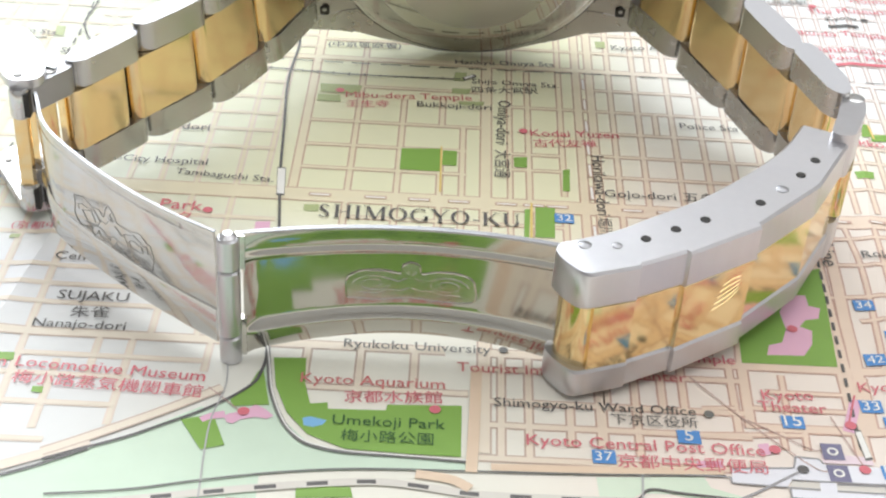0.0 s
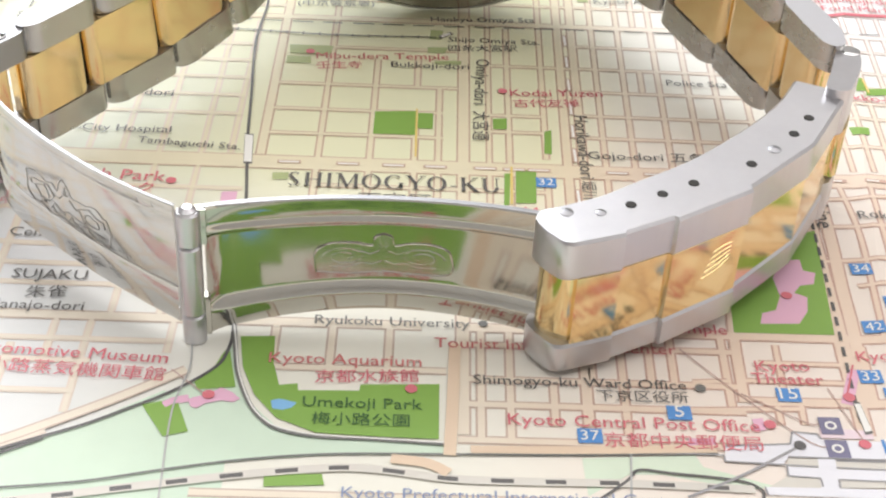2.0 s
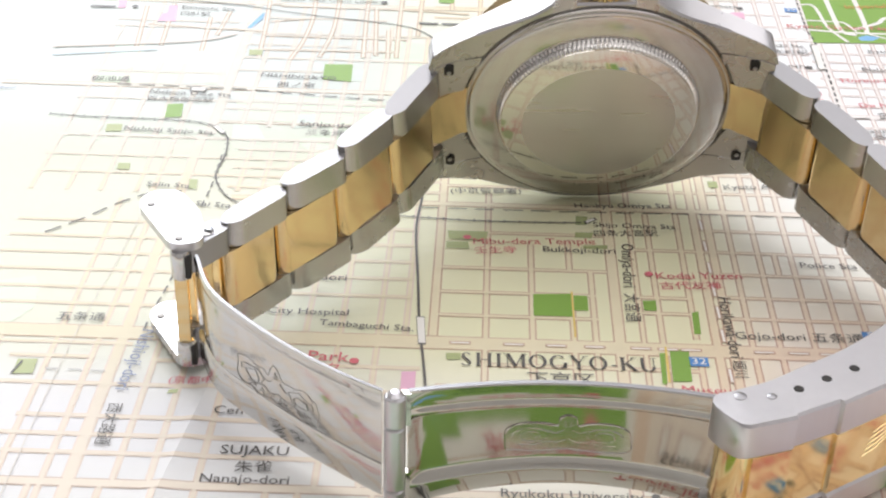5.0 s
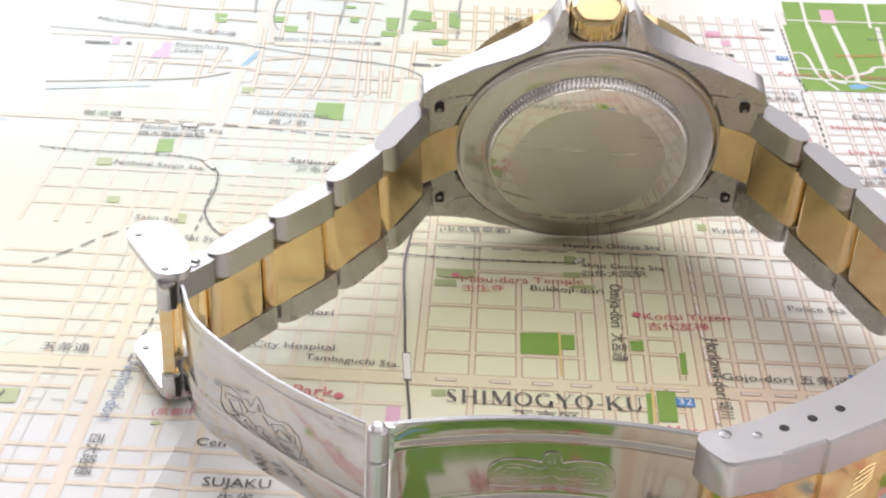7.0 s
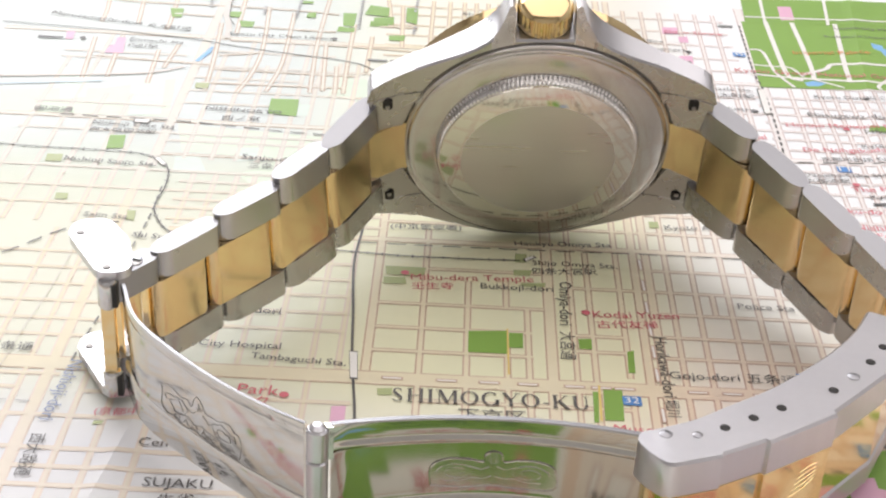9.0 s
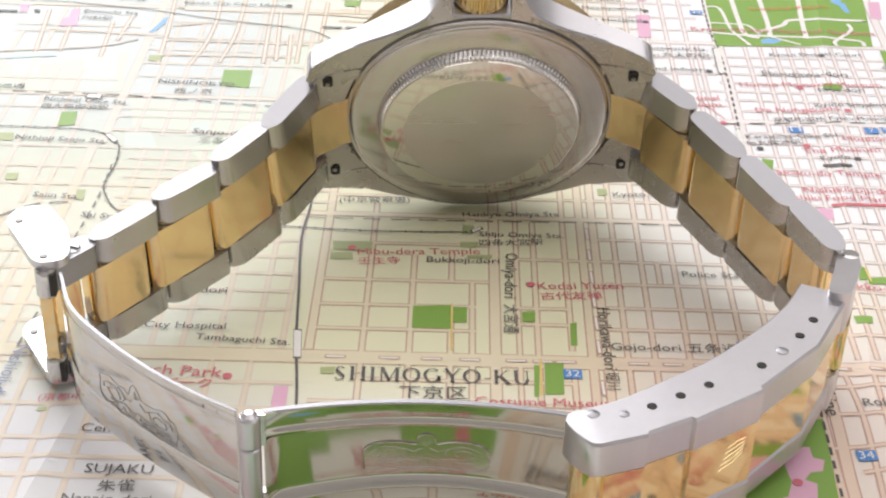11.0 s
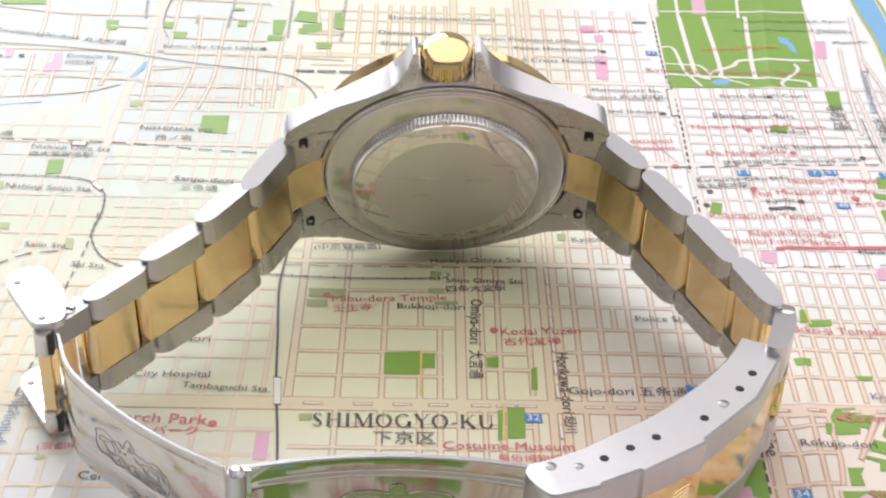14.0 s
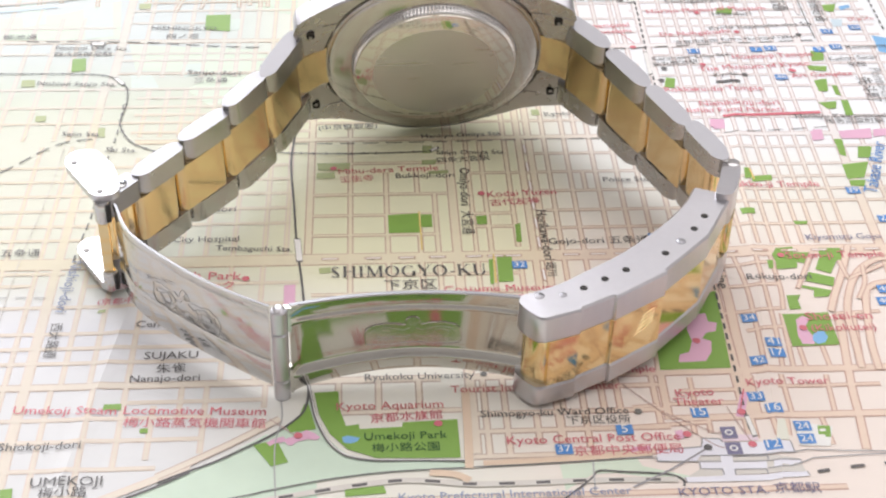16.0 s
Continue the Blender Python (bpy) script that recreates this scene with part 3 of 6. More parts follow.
patch("tinted_area", tint_green, [(-4.97, 6.24), (-3.26, 6.08), (-2.40, 5.99), (-2.18, 5.74), (-2.45, 4.99), (-4.73, 5.18)])
patch("tinted_area", tint_green, [(-3.16, 4.96), (-2.44, 4.93), (-2.78, 3.98), (-3.21, 3.78), (-3.72, 4.44)])
patch("tinted_area", tint_green, [(-7.51, -0.07), (-6.86, 0.15), (-6.72, -0.13), (-6.67, -0.65), (-7.13, -1.40)])
patch("tinted_area", tint_green, [(-2.39, 8.65), (-1.64, 8.56), (-1.60, 7.46), (-2.51, 7.78)])
patch("park", park_green, [(6.28, -1.27), (6.39, -1.09), (6.68, -1.06), (6.65, -1.22), (6.95, -1.23), (6.77, -1.54), (6.65, -1.48), (6.61, -1.64), (6.26, -1.68), (6.29, -1.48)])
patch("park", park_green, [(6.16, -1.43), (6.26, -1.43), (6.21, -1.65), (6.13, -1.66)])
patch("park", park_green, [(7.10, -1.11), (7.55, -1.12), (7.39, -1.52), (7.31, -1.48), (7.12, -1.82), (6.90, -1.69), (7.06, -1.35)])
patch("park", park_green, [(6.76, -1.76), (7.15, -1.92), (7.07, -2.16), (6.65, -2.00)])
patch("park", park_green, [(6.57, -2.11), (7.01, -2.26), (6.91, -2.42), (6.67, -2.43), (6.72, -2.25), (6.54, -2.17)])
patch("park", park_green, [(6.24, -2.37), (6.47, -2.36), (6.39, -2.49), (6.39, -2.72), (6.20, -2.73)])
patch("park", park_green, [(6.05, -2.85), (6.79, -2.82), (6.75, -3.61), (6.01, -3.63)])
patch("park", park_green, [(-0.01, 0.07), (0.51, 0.11), (0.50, -0.46), (-0.02, -0.46)])
patch("park", park_green, [(0.54, 0.07), (0.73, 0.07), (0.72, -0.30), (0.53, -0.30)])
patch("park", park_green, [(1.48, -0.01), (1.66, 0.01), (1.65, -0.25), (1.48, -0.25)])
patch("park", park_green, [(2.12, -0.27), (2.21, -0.23), (2.18, -0.78), (2.09, -0.78)])
patch("park", park_green, [(1.72, -1.16), (1.97, -1.13), (1.93, -1.85), (1.69, -1.86)])
patch("park", park_green, [(1.58, -1.25), (1.65, -1.24), (1.61, -1.91), (1.55, -1.92)])
patch("park", park_soft, [(-1.18, -1.40), (-0.99, -1.38), (-0.99, -1.53), (-1.17, -1.54)])
patch("park", park_soft, [(-1.21, 1.72), (-0.62, 1.72), (-0.64, 1.51), (-0.80, 1.46), (-1.19, 1.49)])
patch("park", park_soft, [(-1.22, 1.41), (-0.91, 1.42), (-0.89, 1.23), (-1.22, 1.23)])
patch("park", park_soft, [(0.66, 1.78), (0.93, 1.79), (0.89, 1.63), (0.65, 1.63)])
patch("park", park_soft, [(0.75, 1.41), (1.11, 1.44), (1.10, 1.33), (0.75, 1.32)])
patch("park", park_soft, [(0.70, 2.27), (0.87, 2.26), (0.84, 2.01), (0.68, 2.01)])
patch("park", park_green, [(-1.25, -4.41), (-0.90, -4.39), (-0.88, -4.80), (-0.80, -5.13), (-0.62, -5.10), (-0.61, -5.20), (-0.01, -5.18), (-0.00, -5.09), (0.78, -5.05), (0.77, -5.83), (0.23, -5.82), (-0.40, -5.79), (-0.79, -5.60), (-1.03, -5.28), (-1.18, -4.88)])
patch("park", park_green, [(-1.39, -4.65), (-1.33, -4.65), (-1.22, -5.18), (-1.58, -5.23), (-1.63, -5.13), (-1.46, -4.89)])
patch("park", park_green, [(-2.09, -5.47), (-1.77, -5.37), (-1.60, -5.82), (-1.83, -5.90)])
patch("park", park_green, [(-0.84, -6.36), (-0.31, -6.33), (-0.28, -6.47), (-0.83, -6.51)])
patch("park", park_green, [(-3.51, 7.49), (-3.01, 7.51), (-2.99, 6.77), (-3.50, 6.84)])
patch("park", park_soft, [(-4.94, 8.03), (-4.69, 8.04), (-4.69, 7.80), (-4.92, 7.79)])
patch("park", park_green, [(-6.01, 5.65), (-5.75, 5.68), (-5.70, 5.18), (-5.97, 5.13)])
patch("park", park_soft, [(-6.86, 4.83), (-6.61, 4.84), (-6.58, 4.58), (-6.84, 4.57)])
patch("park", park_green, [(-6.03, 11.77), (-5.76, 11.78), (-5.72, 11.28), (-5.92, 11.27)])
patch("park", park_green, [(-4.56, 11.26), (-4.25, 11.25), (-4.26, 10.93), (-4.48, 10.92)])
patch("park", park_green, [(-2.56, 11.22), (-2.23, 11.18), (-2.24, 10.95), (-2.58, 10.93)])
patch("park", park_green, [(-2.52, 12.00), (-2.24, 12.01), (-2.26, 11.24), (-2.48, 11.29)])
patch("park", park_green, [(-1.94, 11.61), (-1.57, 11.63), (-1.59, 11.34), (-1.95, 11.32)])
patch("park", park_soft, [(-6.40, 3.49), (-6.21, 3.49), (-6.19, 3.29), (-6.38, 3.28)])
patch("park", park_soft, [(-5.21, 3.03), (-5.08, 3.03), (-5.05, 2.71), (-5.18, 2.74)])
patch("park", park_soft, [(2.82, 3.49), (2.97, 3.50), (2.97, 3.29), (2.82, 3.29)])
patch("park", park_soft, [(-6.57, -1.82), (-6.32, -1.81), (-6.31, -2.12), (-6.56, -2.14)])
patch("park", park_soft, [(-4.56, -2.36), (-4.45, -2.35), (-4.46, -2.43), (-4.58, -2.44)])
patch("park", park_green, [(6.42, 1.34), (6.52, 1.35), (6.50, 1.02), (6.36, 0.99)])
patch("park", park_green, [(6.50, 1.07), (6.87, 1.13), (6.85, 0.96), (6.47, 0.89)])
patch("park", park_green, [(6.05, 0.08), (6.31, 0.07), (6.28, -0.10), (6.06, -0.10)])
patch("park", park_green, [(6.89, -0.31), (7.14, -0.32), (7.10, -0.42), (6.90, -0.42)])
patch("park", park_green, [(3.88, -4.10), (4.95, -4.09), (5.13, -2.21), (4.00, -2.60)])
patch("park", park_green, [(8.57, 4.49), (8.84, 4.55), (8.74, 4.06), (8.55, 4.05)])
patch("park", park_green, [(8.87, 4.28), (8.97, 4.28), (8.94, 3.88), (8.85, 3.93)])
patch("park", park_green, [(8.42, 3.63), (8.79, 3.67), (8.71, 3.41), (8.54, 3.38)])
patch("park", park_green, [(8.89, 3.71), (9.02, 3.71), (8.98, 3.14), (8.82, 3.14)])
patch("park", park_green, [(8.34, 2.30), (8.50, 2.29), (8.41, 1.69), (8.31, 1.75)])
patch("park", park_green, [(8.72, 2.03), (8.98, 2.02), (8.83, 1.64), (8.61, 1.65)])
patch("park", park_green, [(8.25, 1.43), (8.76, 1.51), (8.53, 0.99), (8.21, 0.95)])
patch("park", park_green, [(8.23, 0.91), (8.53, 0.92), (8.45, 0.70), (8.21, 0.73)])
patch("park", park_green, [(8.83, 5.7), (9.07, 5.59), (9.0, 5.3), (8.74, 5.27)])
patch("park", park_green, [(8.59, 5.09), (8.99, 5.05), (8.92, 4.85), (8.59, 4.90)])
patch("park", park_green, [(5.64, 4.67), (5.82, 4.62), (5.73, 4.24), (5.54, 4.29)])
patch("park", park_green, [(7.29, 7.59), (7.63, 7.58), (7.55, 7.30), (7.23, 7.35)])
patch("park", park_green, [(9.58, 7.74), (9.95, 7.78), (9.80, 7.41), (9.57, 7.47)])
patch("park", park_green, [(5.81, 12.72), (9.19, 12.92), (8.95, 11.26), (8.63, 9.35), (5.59, 9.18), (5.68, 10.52)])
patch("park", park_green, [(8.72, 9.17), (9.02, 9.19), (8.88, 8.36), (8.64, 8.35)])
patch("park", park_green, [(-4.23, -4.56), (-3.99, -4.54), (-3.98, -4.67), (-4.24, -4.68)])
patch("park", park_green, [(-3.68, -5.07), (-3.57, -5.07), (-3.56, -5.17), (-3.68, -5.16)])
patch("park", park_green, [(-5.41, -6.19), (-5.25, -6.17), (-5.23, -6.37), (-5.41, -6.37)])
patch("tinted_block", patch_pink, [(-1.91, -5.43), (-1.82, -5.36), (-1.67, -5.31), (-1.63, -5.41), (-1.80, -5.45), (-1.86, -5.50)])
patch("tinted_block", patch_pink, [(-1.66, -5.39), (-1.62, -5.35), (-1.46, -5.29), (-1.36, -5.19), (-1.24, -5.26), (-1.16, -5.35), (-1.22, -5.40), (-1.34, -5.38), (-1.49, -5.43), (-1.56, -5.50), (-1.62, -5.48)])
patch("tinted_block", patch_pink, [(-1.73, -1.83), (-1.55, -1.82), (-1.55, -2.37), (-1.73, -2.38)])
patch("tinted_block", patch_pink, [(-6.85, 9.23), (-6.82, 9.60), (-6.74, 9.66), (-6.76, 10.04), (-6.60, 10.05), (-6.50, 9.25)])
patch("tinted_block", patch_pink, [(-7.78, 10.23), (-7.62, 10.24), (-7.58, 9.83), (-7.72, 9.83)])
patch("tinted_block", patch_pink, [(6.17, 3.06), (6.44, 3.05), (6.40, 2.79), (6.13, 2.78)])
patch("tinted_block", patch_pink, [(8.51, 2.57), (9.15, 2.66), (9.07, 2.30), (8.51, 2.31)])
patch("tinted_block", patch_pink, [(7.98, 2.59), (8.16, 2.62), (8.09, 2.28), (7.93, 2.25)])
patch("tinted_block", patch_pink, [(9.19, 2.62), (9.58, 2.65), (9.50, 2.41), (9.12, 2.36)])
patch("tinted_block", patch_pink, [(6.23, -2.99), (6.36, -2.89), (6.45, -2.97), (6.33, -3.17), (6.39, -3.38), (6.37, -3.59), (6.18, -3.58), (6.16, -3.37), (6.20, -3.17)])
patch("tinted_block", patch_pink, [(4.64, -2.79), (4.84, -2.78), (4.84, -2.98), (4.97, -3.02), (4.91, -3.22), (4.75, -3.26), (4.66, -3.39), (4.79, -3.46), (4.74, -3.71), (4.61, -3.92), (4.19, -3.94), (4.24, -3.76), (4.4, -3.7), (4.49, -3.45), (4.47, -3.13)])
patch("tinted_block", patch_pink, [(4.33, 11.60), (4.53, 11.67), (4.51, 11.32), (4.33, 11.31)])
patch("tinted_block", patch_pink, [(4.23, 10.58), (4.49, 10.60), (4.40, 9.49), (4.16, 9.48)])
patch("tinted_block", patch_pink, [(4.07, 12.13), (4.39, 12.15), (4.35, 11.78), (4.03, 11.76)])
patch("tinted_block", patch_pink, [(9.09, 11.62), (9.33, 11.64), (9.16, 10.75), (8.93, 10.74)])
patch("tinted_block", patch_pink, [(8.04, 2.64), (8.21, 2.64), (8.16, 2.29), (7.98, 2.27)])
patch("tinted_block", patch_pink, [(6.22, 3.08), (6.42, 3.05), (6.39, 2.72), (6.17, 2.71)])
patch("tinted_block", patch_pink, [(3.17, -5.72), (3.44, -5.70), (3.41, -5.88), (3.14, -5.91)])
patch("tinted_block", patch_pink, [(3.84, -5.42), (3.95, -5.40), (3.95, -5.57), (3.84, -5.59)])
patch("tinted_block", patch_pink, [(4.97, -4.63), (5.09, -4.64), (4.90, -5.18), (4.78, -5.15)])
patch("water", pond_blue, [(-0.86, -5.36), (-0.78, -5.33), (-0.61, -5.38), (-0.65, -5.45), (-0.74, -5.49), (-0.84, -5.47)])
patch("water", pond_blue, [(6.40, -3.36), (6.49, -3.28), (6.60, -3.28), (6.62, -3.42), (6.54, -3.55), (6.42, -3.59), (6.36, -3.50)])
patch("water", pond_blue, [(-5.12, 9.03), (-4.92, 9.75), (-4.87, 9.81), (-4.88, 9.49), (-5.03, 9.04)])
patch("water", pond_blue, [(8.33, 11.82), (8.59, 11.69), (8.59, 11.01), (8.47, 11.03), (8.45, 11.38), (8.32, 11.52)])
patch("water", pond_blue, [(6.50, 9.52), (6.69, 9.63), (6.94, 9.54), (6.76, 9.37), (6.52, 9.36)])
patch("water", pond_blue, [(10.56, 14.4), (11.06, 14.4), (11.00, 13.03), (10.78, 11.66), (10.67, 10.63), (10.49, 9.57), (10.24, 9.59), (10.42, 10.76), (10.5, 11.88), (10.5, 13.0)])
patch("water", pond_blue, [(10.31, 6.33), (10.71, 6.17), (10.49, 5.49), (10.25, 5.64)])
patch("water", pond_blue, [(9.97, 7.65), (10.21, 7.75), (10.23, 7.62), (9.98, 7.49)])
patch("water", river_pale, [(-8.47, 7.70), (-6.77, 8.02), (-6.58, 7.88), (-8.42, 7.51)])
patch("water", river_pale, [(9.64, 7.08), (9.89, 7.07), (9.79, 6.74), (9.60, 6.74)])
line("park_path", paper_white, [(5.61, 11.08), (5.95, 11.04), (6.02, 9.98), (6.26, 9.24)], 0.07)
line("park_path", paper_white, [(5.65, 10.29), (6.07, 10.26), (6.37, 10.22), (6.54, 9.79)], 0.06)
line("park_path", paper_white, [(6.33, 12.76), (6.24, 10.55), (6.26, 9.77), (6.50, 9.60)], 0.1)
line("park_path", paper_white, [(6.89, 12.79), (6.81, 10.58), (6.73, 9.69)], 0.1)
line("park_path", paper_white, [(7.82, 12.84), (7.52, 10.61), (7.42, 9.64)], 0.1)
line("park_path", paper_white, [(5.51, 9.82), (6.35, 9.72), (7.44, 9.70), (8.39, 9.61), (8.48, 9.35)], 0.08)
line("park_path", paper_white, [(6.49, 9.87), (7.06, 10.25), (7.36, 10.55), (8.62, 10.61), (8.76, 10.56)], 0.1)
line("park_path", paper_white, [(6.73, 9.69), (7.03, 9.49), (7.24, 9.34)], 0.06)
line("park_path", paper_white, [(8.40, 10.43), (8.38, 10.10), (7.95, 9.53), (7.94, 9.32)], 0.08)
line("railway", ink_black, [(-1.61, 3.05), (-1.61, 2.71), (-1.67, 1.73), (-1.60, 0.41), (-1.55, -0.59), (-1.50, -1.21), (-1.43, -2.03), (-1.36, -3.34), (-1.34, -4.19), (-1.33, -4.46), (-1.37, -4.72), (-1.43, -4.87), (-1.60, -5.07), (-1.89, -5.32), (-2.22, -5.54), (-2.60, -5.78), (-3.07, -6.01), (-3.34, -6.15)], 0.035)
line("railway", ink_black, [(-2.93, -5.97), (-3.42, -6.26), (-3.83, -6.47), (-4.50, -6.85), (-5.39, -7.35)], 0.035)
line("curved_road", street_pale, [(-2.94, -5.85), (-3.43, -6.11), (-3.85, -6.33), (-4.52, -6.69), (-5.42, -7.16)], 0.13)
line("curved_road", street_fill, [(-2.94, -5.85), (-3.43, -6.11), (-3.85, -6.33), (-4.52, -6.69), (-5.42, -7.16)], 0.09)
line("railway_ticks", ink_black, [(-7.88, 5.14), (-7.26, 5.08), (-6.24, 5.06), (-5.52, 5.02), (-5.15, 4.89), (-4.87, 4.56), (-4.80, 4.28), (-4.78, 3.82), (-4.83, 3.26), (-4.74, 2.86), (-4.51, 2.46), (-4.10, 2.19)], 0.08, dash=(0.025, 0.17))
line("railway_ticks", ink_black, [(-2.40, 2.11), (-2.02, 2.10), (-0.95, 2.03), (-0.03, 2.03), (0.77, 2.06)], 0.075, dash=(0.025, 0.2))
line("railway", ink_grey, [(-1.34, -4.19), (-1.29, -4.54), (-1.22, -4.97), (-1.07, -5.40), (-0.92, -5.63), (-0.75, -5.76), (-0.40, -5.84), (0.23, -5.86), (0.89, -5.90)], 0.05)
line("railway", paper_white, [(-1.34, -4.19), (-1.28, -4.54), (-1.21, -4.96), (-1.06, -5.40), (-0.91, -5.62), (-0.74, -5.74), (-0.39, -5.82), (0.23, -5.85), (0.89, -5.88)], 0.018)
line("railway", ink_grey, [(-3.22, -6.62), (-2.46, -6.51), (-1.74, -6.33), (-0.99, -6.17), (-0.18, -6.07), (0.97, -6.03), (2.13, -5.99), (3.43, -5.92)], 0.025)
line("railway_bed", tint_greyband, [(-3.18, -6.80), (-2.43, -6.65), (-1.95, -6.55), (-0.97, -6.36), (-0.16, -6.25), (0.30, -6.27), (0.86, -6.35), (1.58, -6.36), (2.62, -6.35), (3.7, -6.38)], 0.1)
line("railway", ink_black, [(-3.18, -6.80), (-2.43, -6.65), (-1.95, -6.55), (-0.97, -6.36), (-0.16, -6.25), (0.30, -6.27), (0.86, -6.35), (1.58, -6.36), (2.62, -6.35), (3.7, -6.38)], 0.055, dash=(0.22, 0.28))
line("railway", ink_black, [(5.66, -6.31), (6.10, -6.24), (6.93, -6.16)], 0.055, dash=(0.22, 0.28))
line("railway", ink_black, [(2.10, -6.68), (2.50, -6.33), (2.64, -6.17), (2.95, -6.20), (3.56, -6.27), (3.76, -6.38), (3.76, -6.51)], 0.03)
line("railway", ink_black, [(-2.05, 2.39), (-1.28, 2.37), (-0.20, 2.37), (1.20, 2.39), (2.65, 2.42), (4.35, 2.43)], 0.02, dash=(0.3, 0.12))
line("railway", ink_black, [(-2.40, 2.11), (-2.02, 2.10), (-0.95, 2.03), (-0.03, 2.03), (0.77, 2.06)], 0.025)
line("railway", ink_black, [(5.13, -2.05), (5.04, -3.56), (4.93, -5.12), (4.92, -5.48)], 0.036, dash=(0.17, 0.08))
line("railway", ink_black, [(5.72, 12.44), (5.59, 9.96), (5.62, 9.16), (5.57, 7.65), (5.44, 5.70), (5.37, 4.35), (5.21, 1.61)], 0.036, dash=(0.17, 0.08))
line("railway", ink_black, [(4.79, 5.85), (6.45, 5.98), (9.46, 6.18)], 0.03, dash=(0.3, 0.14))
line("railway", ink_black, [(5.46, 2.51), (6.56, 2.58), (8.47, 2.74)], 0.02, dash=(0.3, 0.14))
line("railway", ink_grey, [(-9.12, 10.58), (-7.08, 10.41), (-6.11, 10.27), (-5.33, 10.14), (-3.93, 9.75), (-2.38, 9.43), (-1.84, 9.14), (-1.51, 8.61), (-1.28, 7.83)], 0.03)
line("railway", ink_black, [(-7.01, 6.38), (-4.88, 6.33), (-3.26, 6.13), (-1.98, 6.03)], 0.03, dash=(0.28, 0.12))
line("railway", ink_black, [(-7.88, 5.14), (-7.26, 5.08), (-6.24, 5.06), (-5.52, 5.02), (-5.15, 4.89), (-4.87, 4.56), (-4.80, 4.28), (-4.78, 3.82), (-4.83, 3.26), (-4.74, 2.86), (-4.51, 2.46), (-4.10, 2.19)], 0.024)
line("railway", ink_black, [(-7.01, 1.30), (-6.56, 1.72), (-6.11, 2.24), (-5.70, 2.55), (-5.20, 2.65)], 0.03, dash=(0.3, 0.1))
line("railway", tint_greyband, [(-6.08, -4.45), (-6.02, -2.13), (-5.94, -0.69), (-5.84, 0.33), (-5.77, 1.25), (-5.73, 2.43)], 0.012)
line("railway", ink_black, [(-6.57, -2.14), (-6.50, -1.87)], 0.03)
line("railway", ink_pale, [(-6.18, -2.01), (-5.68, -2.02), (-5.22, -2.04)], 0.018, dash=(0.2, 0.1))
line("railway", ink_grey, [(-5.12, -1.09), (-5.07, -0.55), (-4.98, 0.23), (-4.97, 1.31), (-4.84, 2.84), (-4.83, 4.13)], 0.025, dash=(0.2, 0.1))
line("leader", ink_leader, [(3.26, -4.40), (3.76, -5.06), (4.26, -5.64), (4.43, -5.78), (4.51, -5.78)], 0.014)
line("leader", ink_leader, [(3.79, -5.06), (4.36, -5.45), (4.49, -5.47)], 0.014)
line("leader", ink_leader, [(4.69, -4.94), (4.88, -5.69)], 0.014)
line("leader", ink_track, [(3.06, -6.50), (3.63, -6.19), (4.23, -5.79)], 0.03)
line("leader", ink_leader, [(-1.88, -4.95), (-1.48, -5.33)], 0.014)
line("leader", ink_red, [(5.03, -4.57), (4.87, -5.03)], 0.02)
line("leader", ink_red, [(4.93, 6.79), (5.26, 6.06)], 0.015)
line("railway", ink_pale, [(-1.76, -4.30), (-1.70, -4.90), (-1.79, -5.55), (-1.75, -6.73)], 0.018)
line("railway", ink_pale, [(2.60, -5.86), (2.53, -6.56)], 0.02)
line("market_bar", ink_red, [(6.45, 3.16), (8.36, 3.26)], 0.09)
line("riverside_road", street_pale, [(-8.51, 7.89), (-6.80, 8.17), (-5.83, 8.39), (-5.26, 8.74)], 0.07)
line("curved_road", street_line, [(-3.37, -6.04), (-3.10, -5.88), (-2.40, -5.43), (-1.73, -4.95)], 0.13)
line("curved_road", street_fill, [(-3.37, -6.04), (-3.10, -5.88), (-2.40, -5.43), (-1.73, -4.95)], 0.09)
station([(-1.59, -0.57), (-1.48, -0.58), (-1.44, -1.23), (-1.54, -1.23)])
station([(5.54, 9.07), (5.65, 9.11), (5.57, 7.94), (5.46, 7.88)])
station([(5.37, 5.70), (5.46, 5.72), (5.41, 4.80), (5.32, 4.75)])
station([(4.90, -5.14), (4.97, -5.13), (5.00, -5.58), (4.92, -5.60)])
station([(-5.73, 6.34), (-5.44, 6.33), (-5.44, 6.17), (-5.73, 6.18)])
station([(-5.14, 4.85), (-5.07, 4.92), (-4.87, 4.64), (-4.93, 4.56)])
station([(0.80, 2.10), (0.97, 2.22), (1.01, 2.16), (0.83, 2.02)])
# pale teal blocks of the north-west
patch("tinted_area", tint_teal, [(-6.10, 7.99), (-5.52, 8.26), (-5.32, 6.60), (-5.87, 6.47)])
patch("tinted_area", tint_teal, [(-7.41, 8.06), (-6.87, 8.14), (-6.75, 7.16), (-7.17, 7.00)])
patch("tinted_area", tint_teal, [(-4.81, 5.00), (-4.43, 5.06), (-4.21, 4.44), (-4.75, 4.38)])
patch("tinted_area", tint_teal, [(-3.00, 7.31), (-2.79, 7.32), (-2.80, 6.82), (-3.00, 6.81)])
patch("tinted_area", tint_teal, [(-3.85, 5.40), (-3.42, 5.47), (-3.46, 4.98), (-3.82, 4.88)])
# the main station: its hall, the platforms reaching out from it and the tracks
patch("tinted_block", tint_rose, [(4.48, -5.52), (5.0, -5.54), (4.99, -5.66), (4.47, -5.66)])
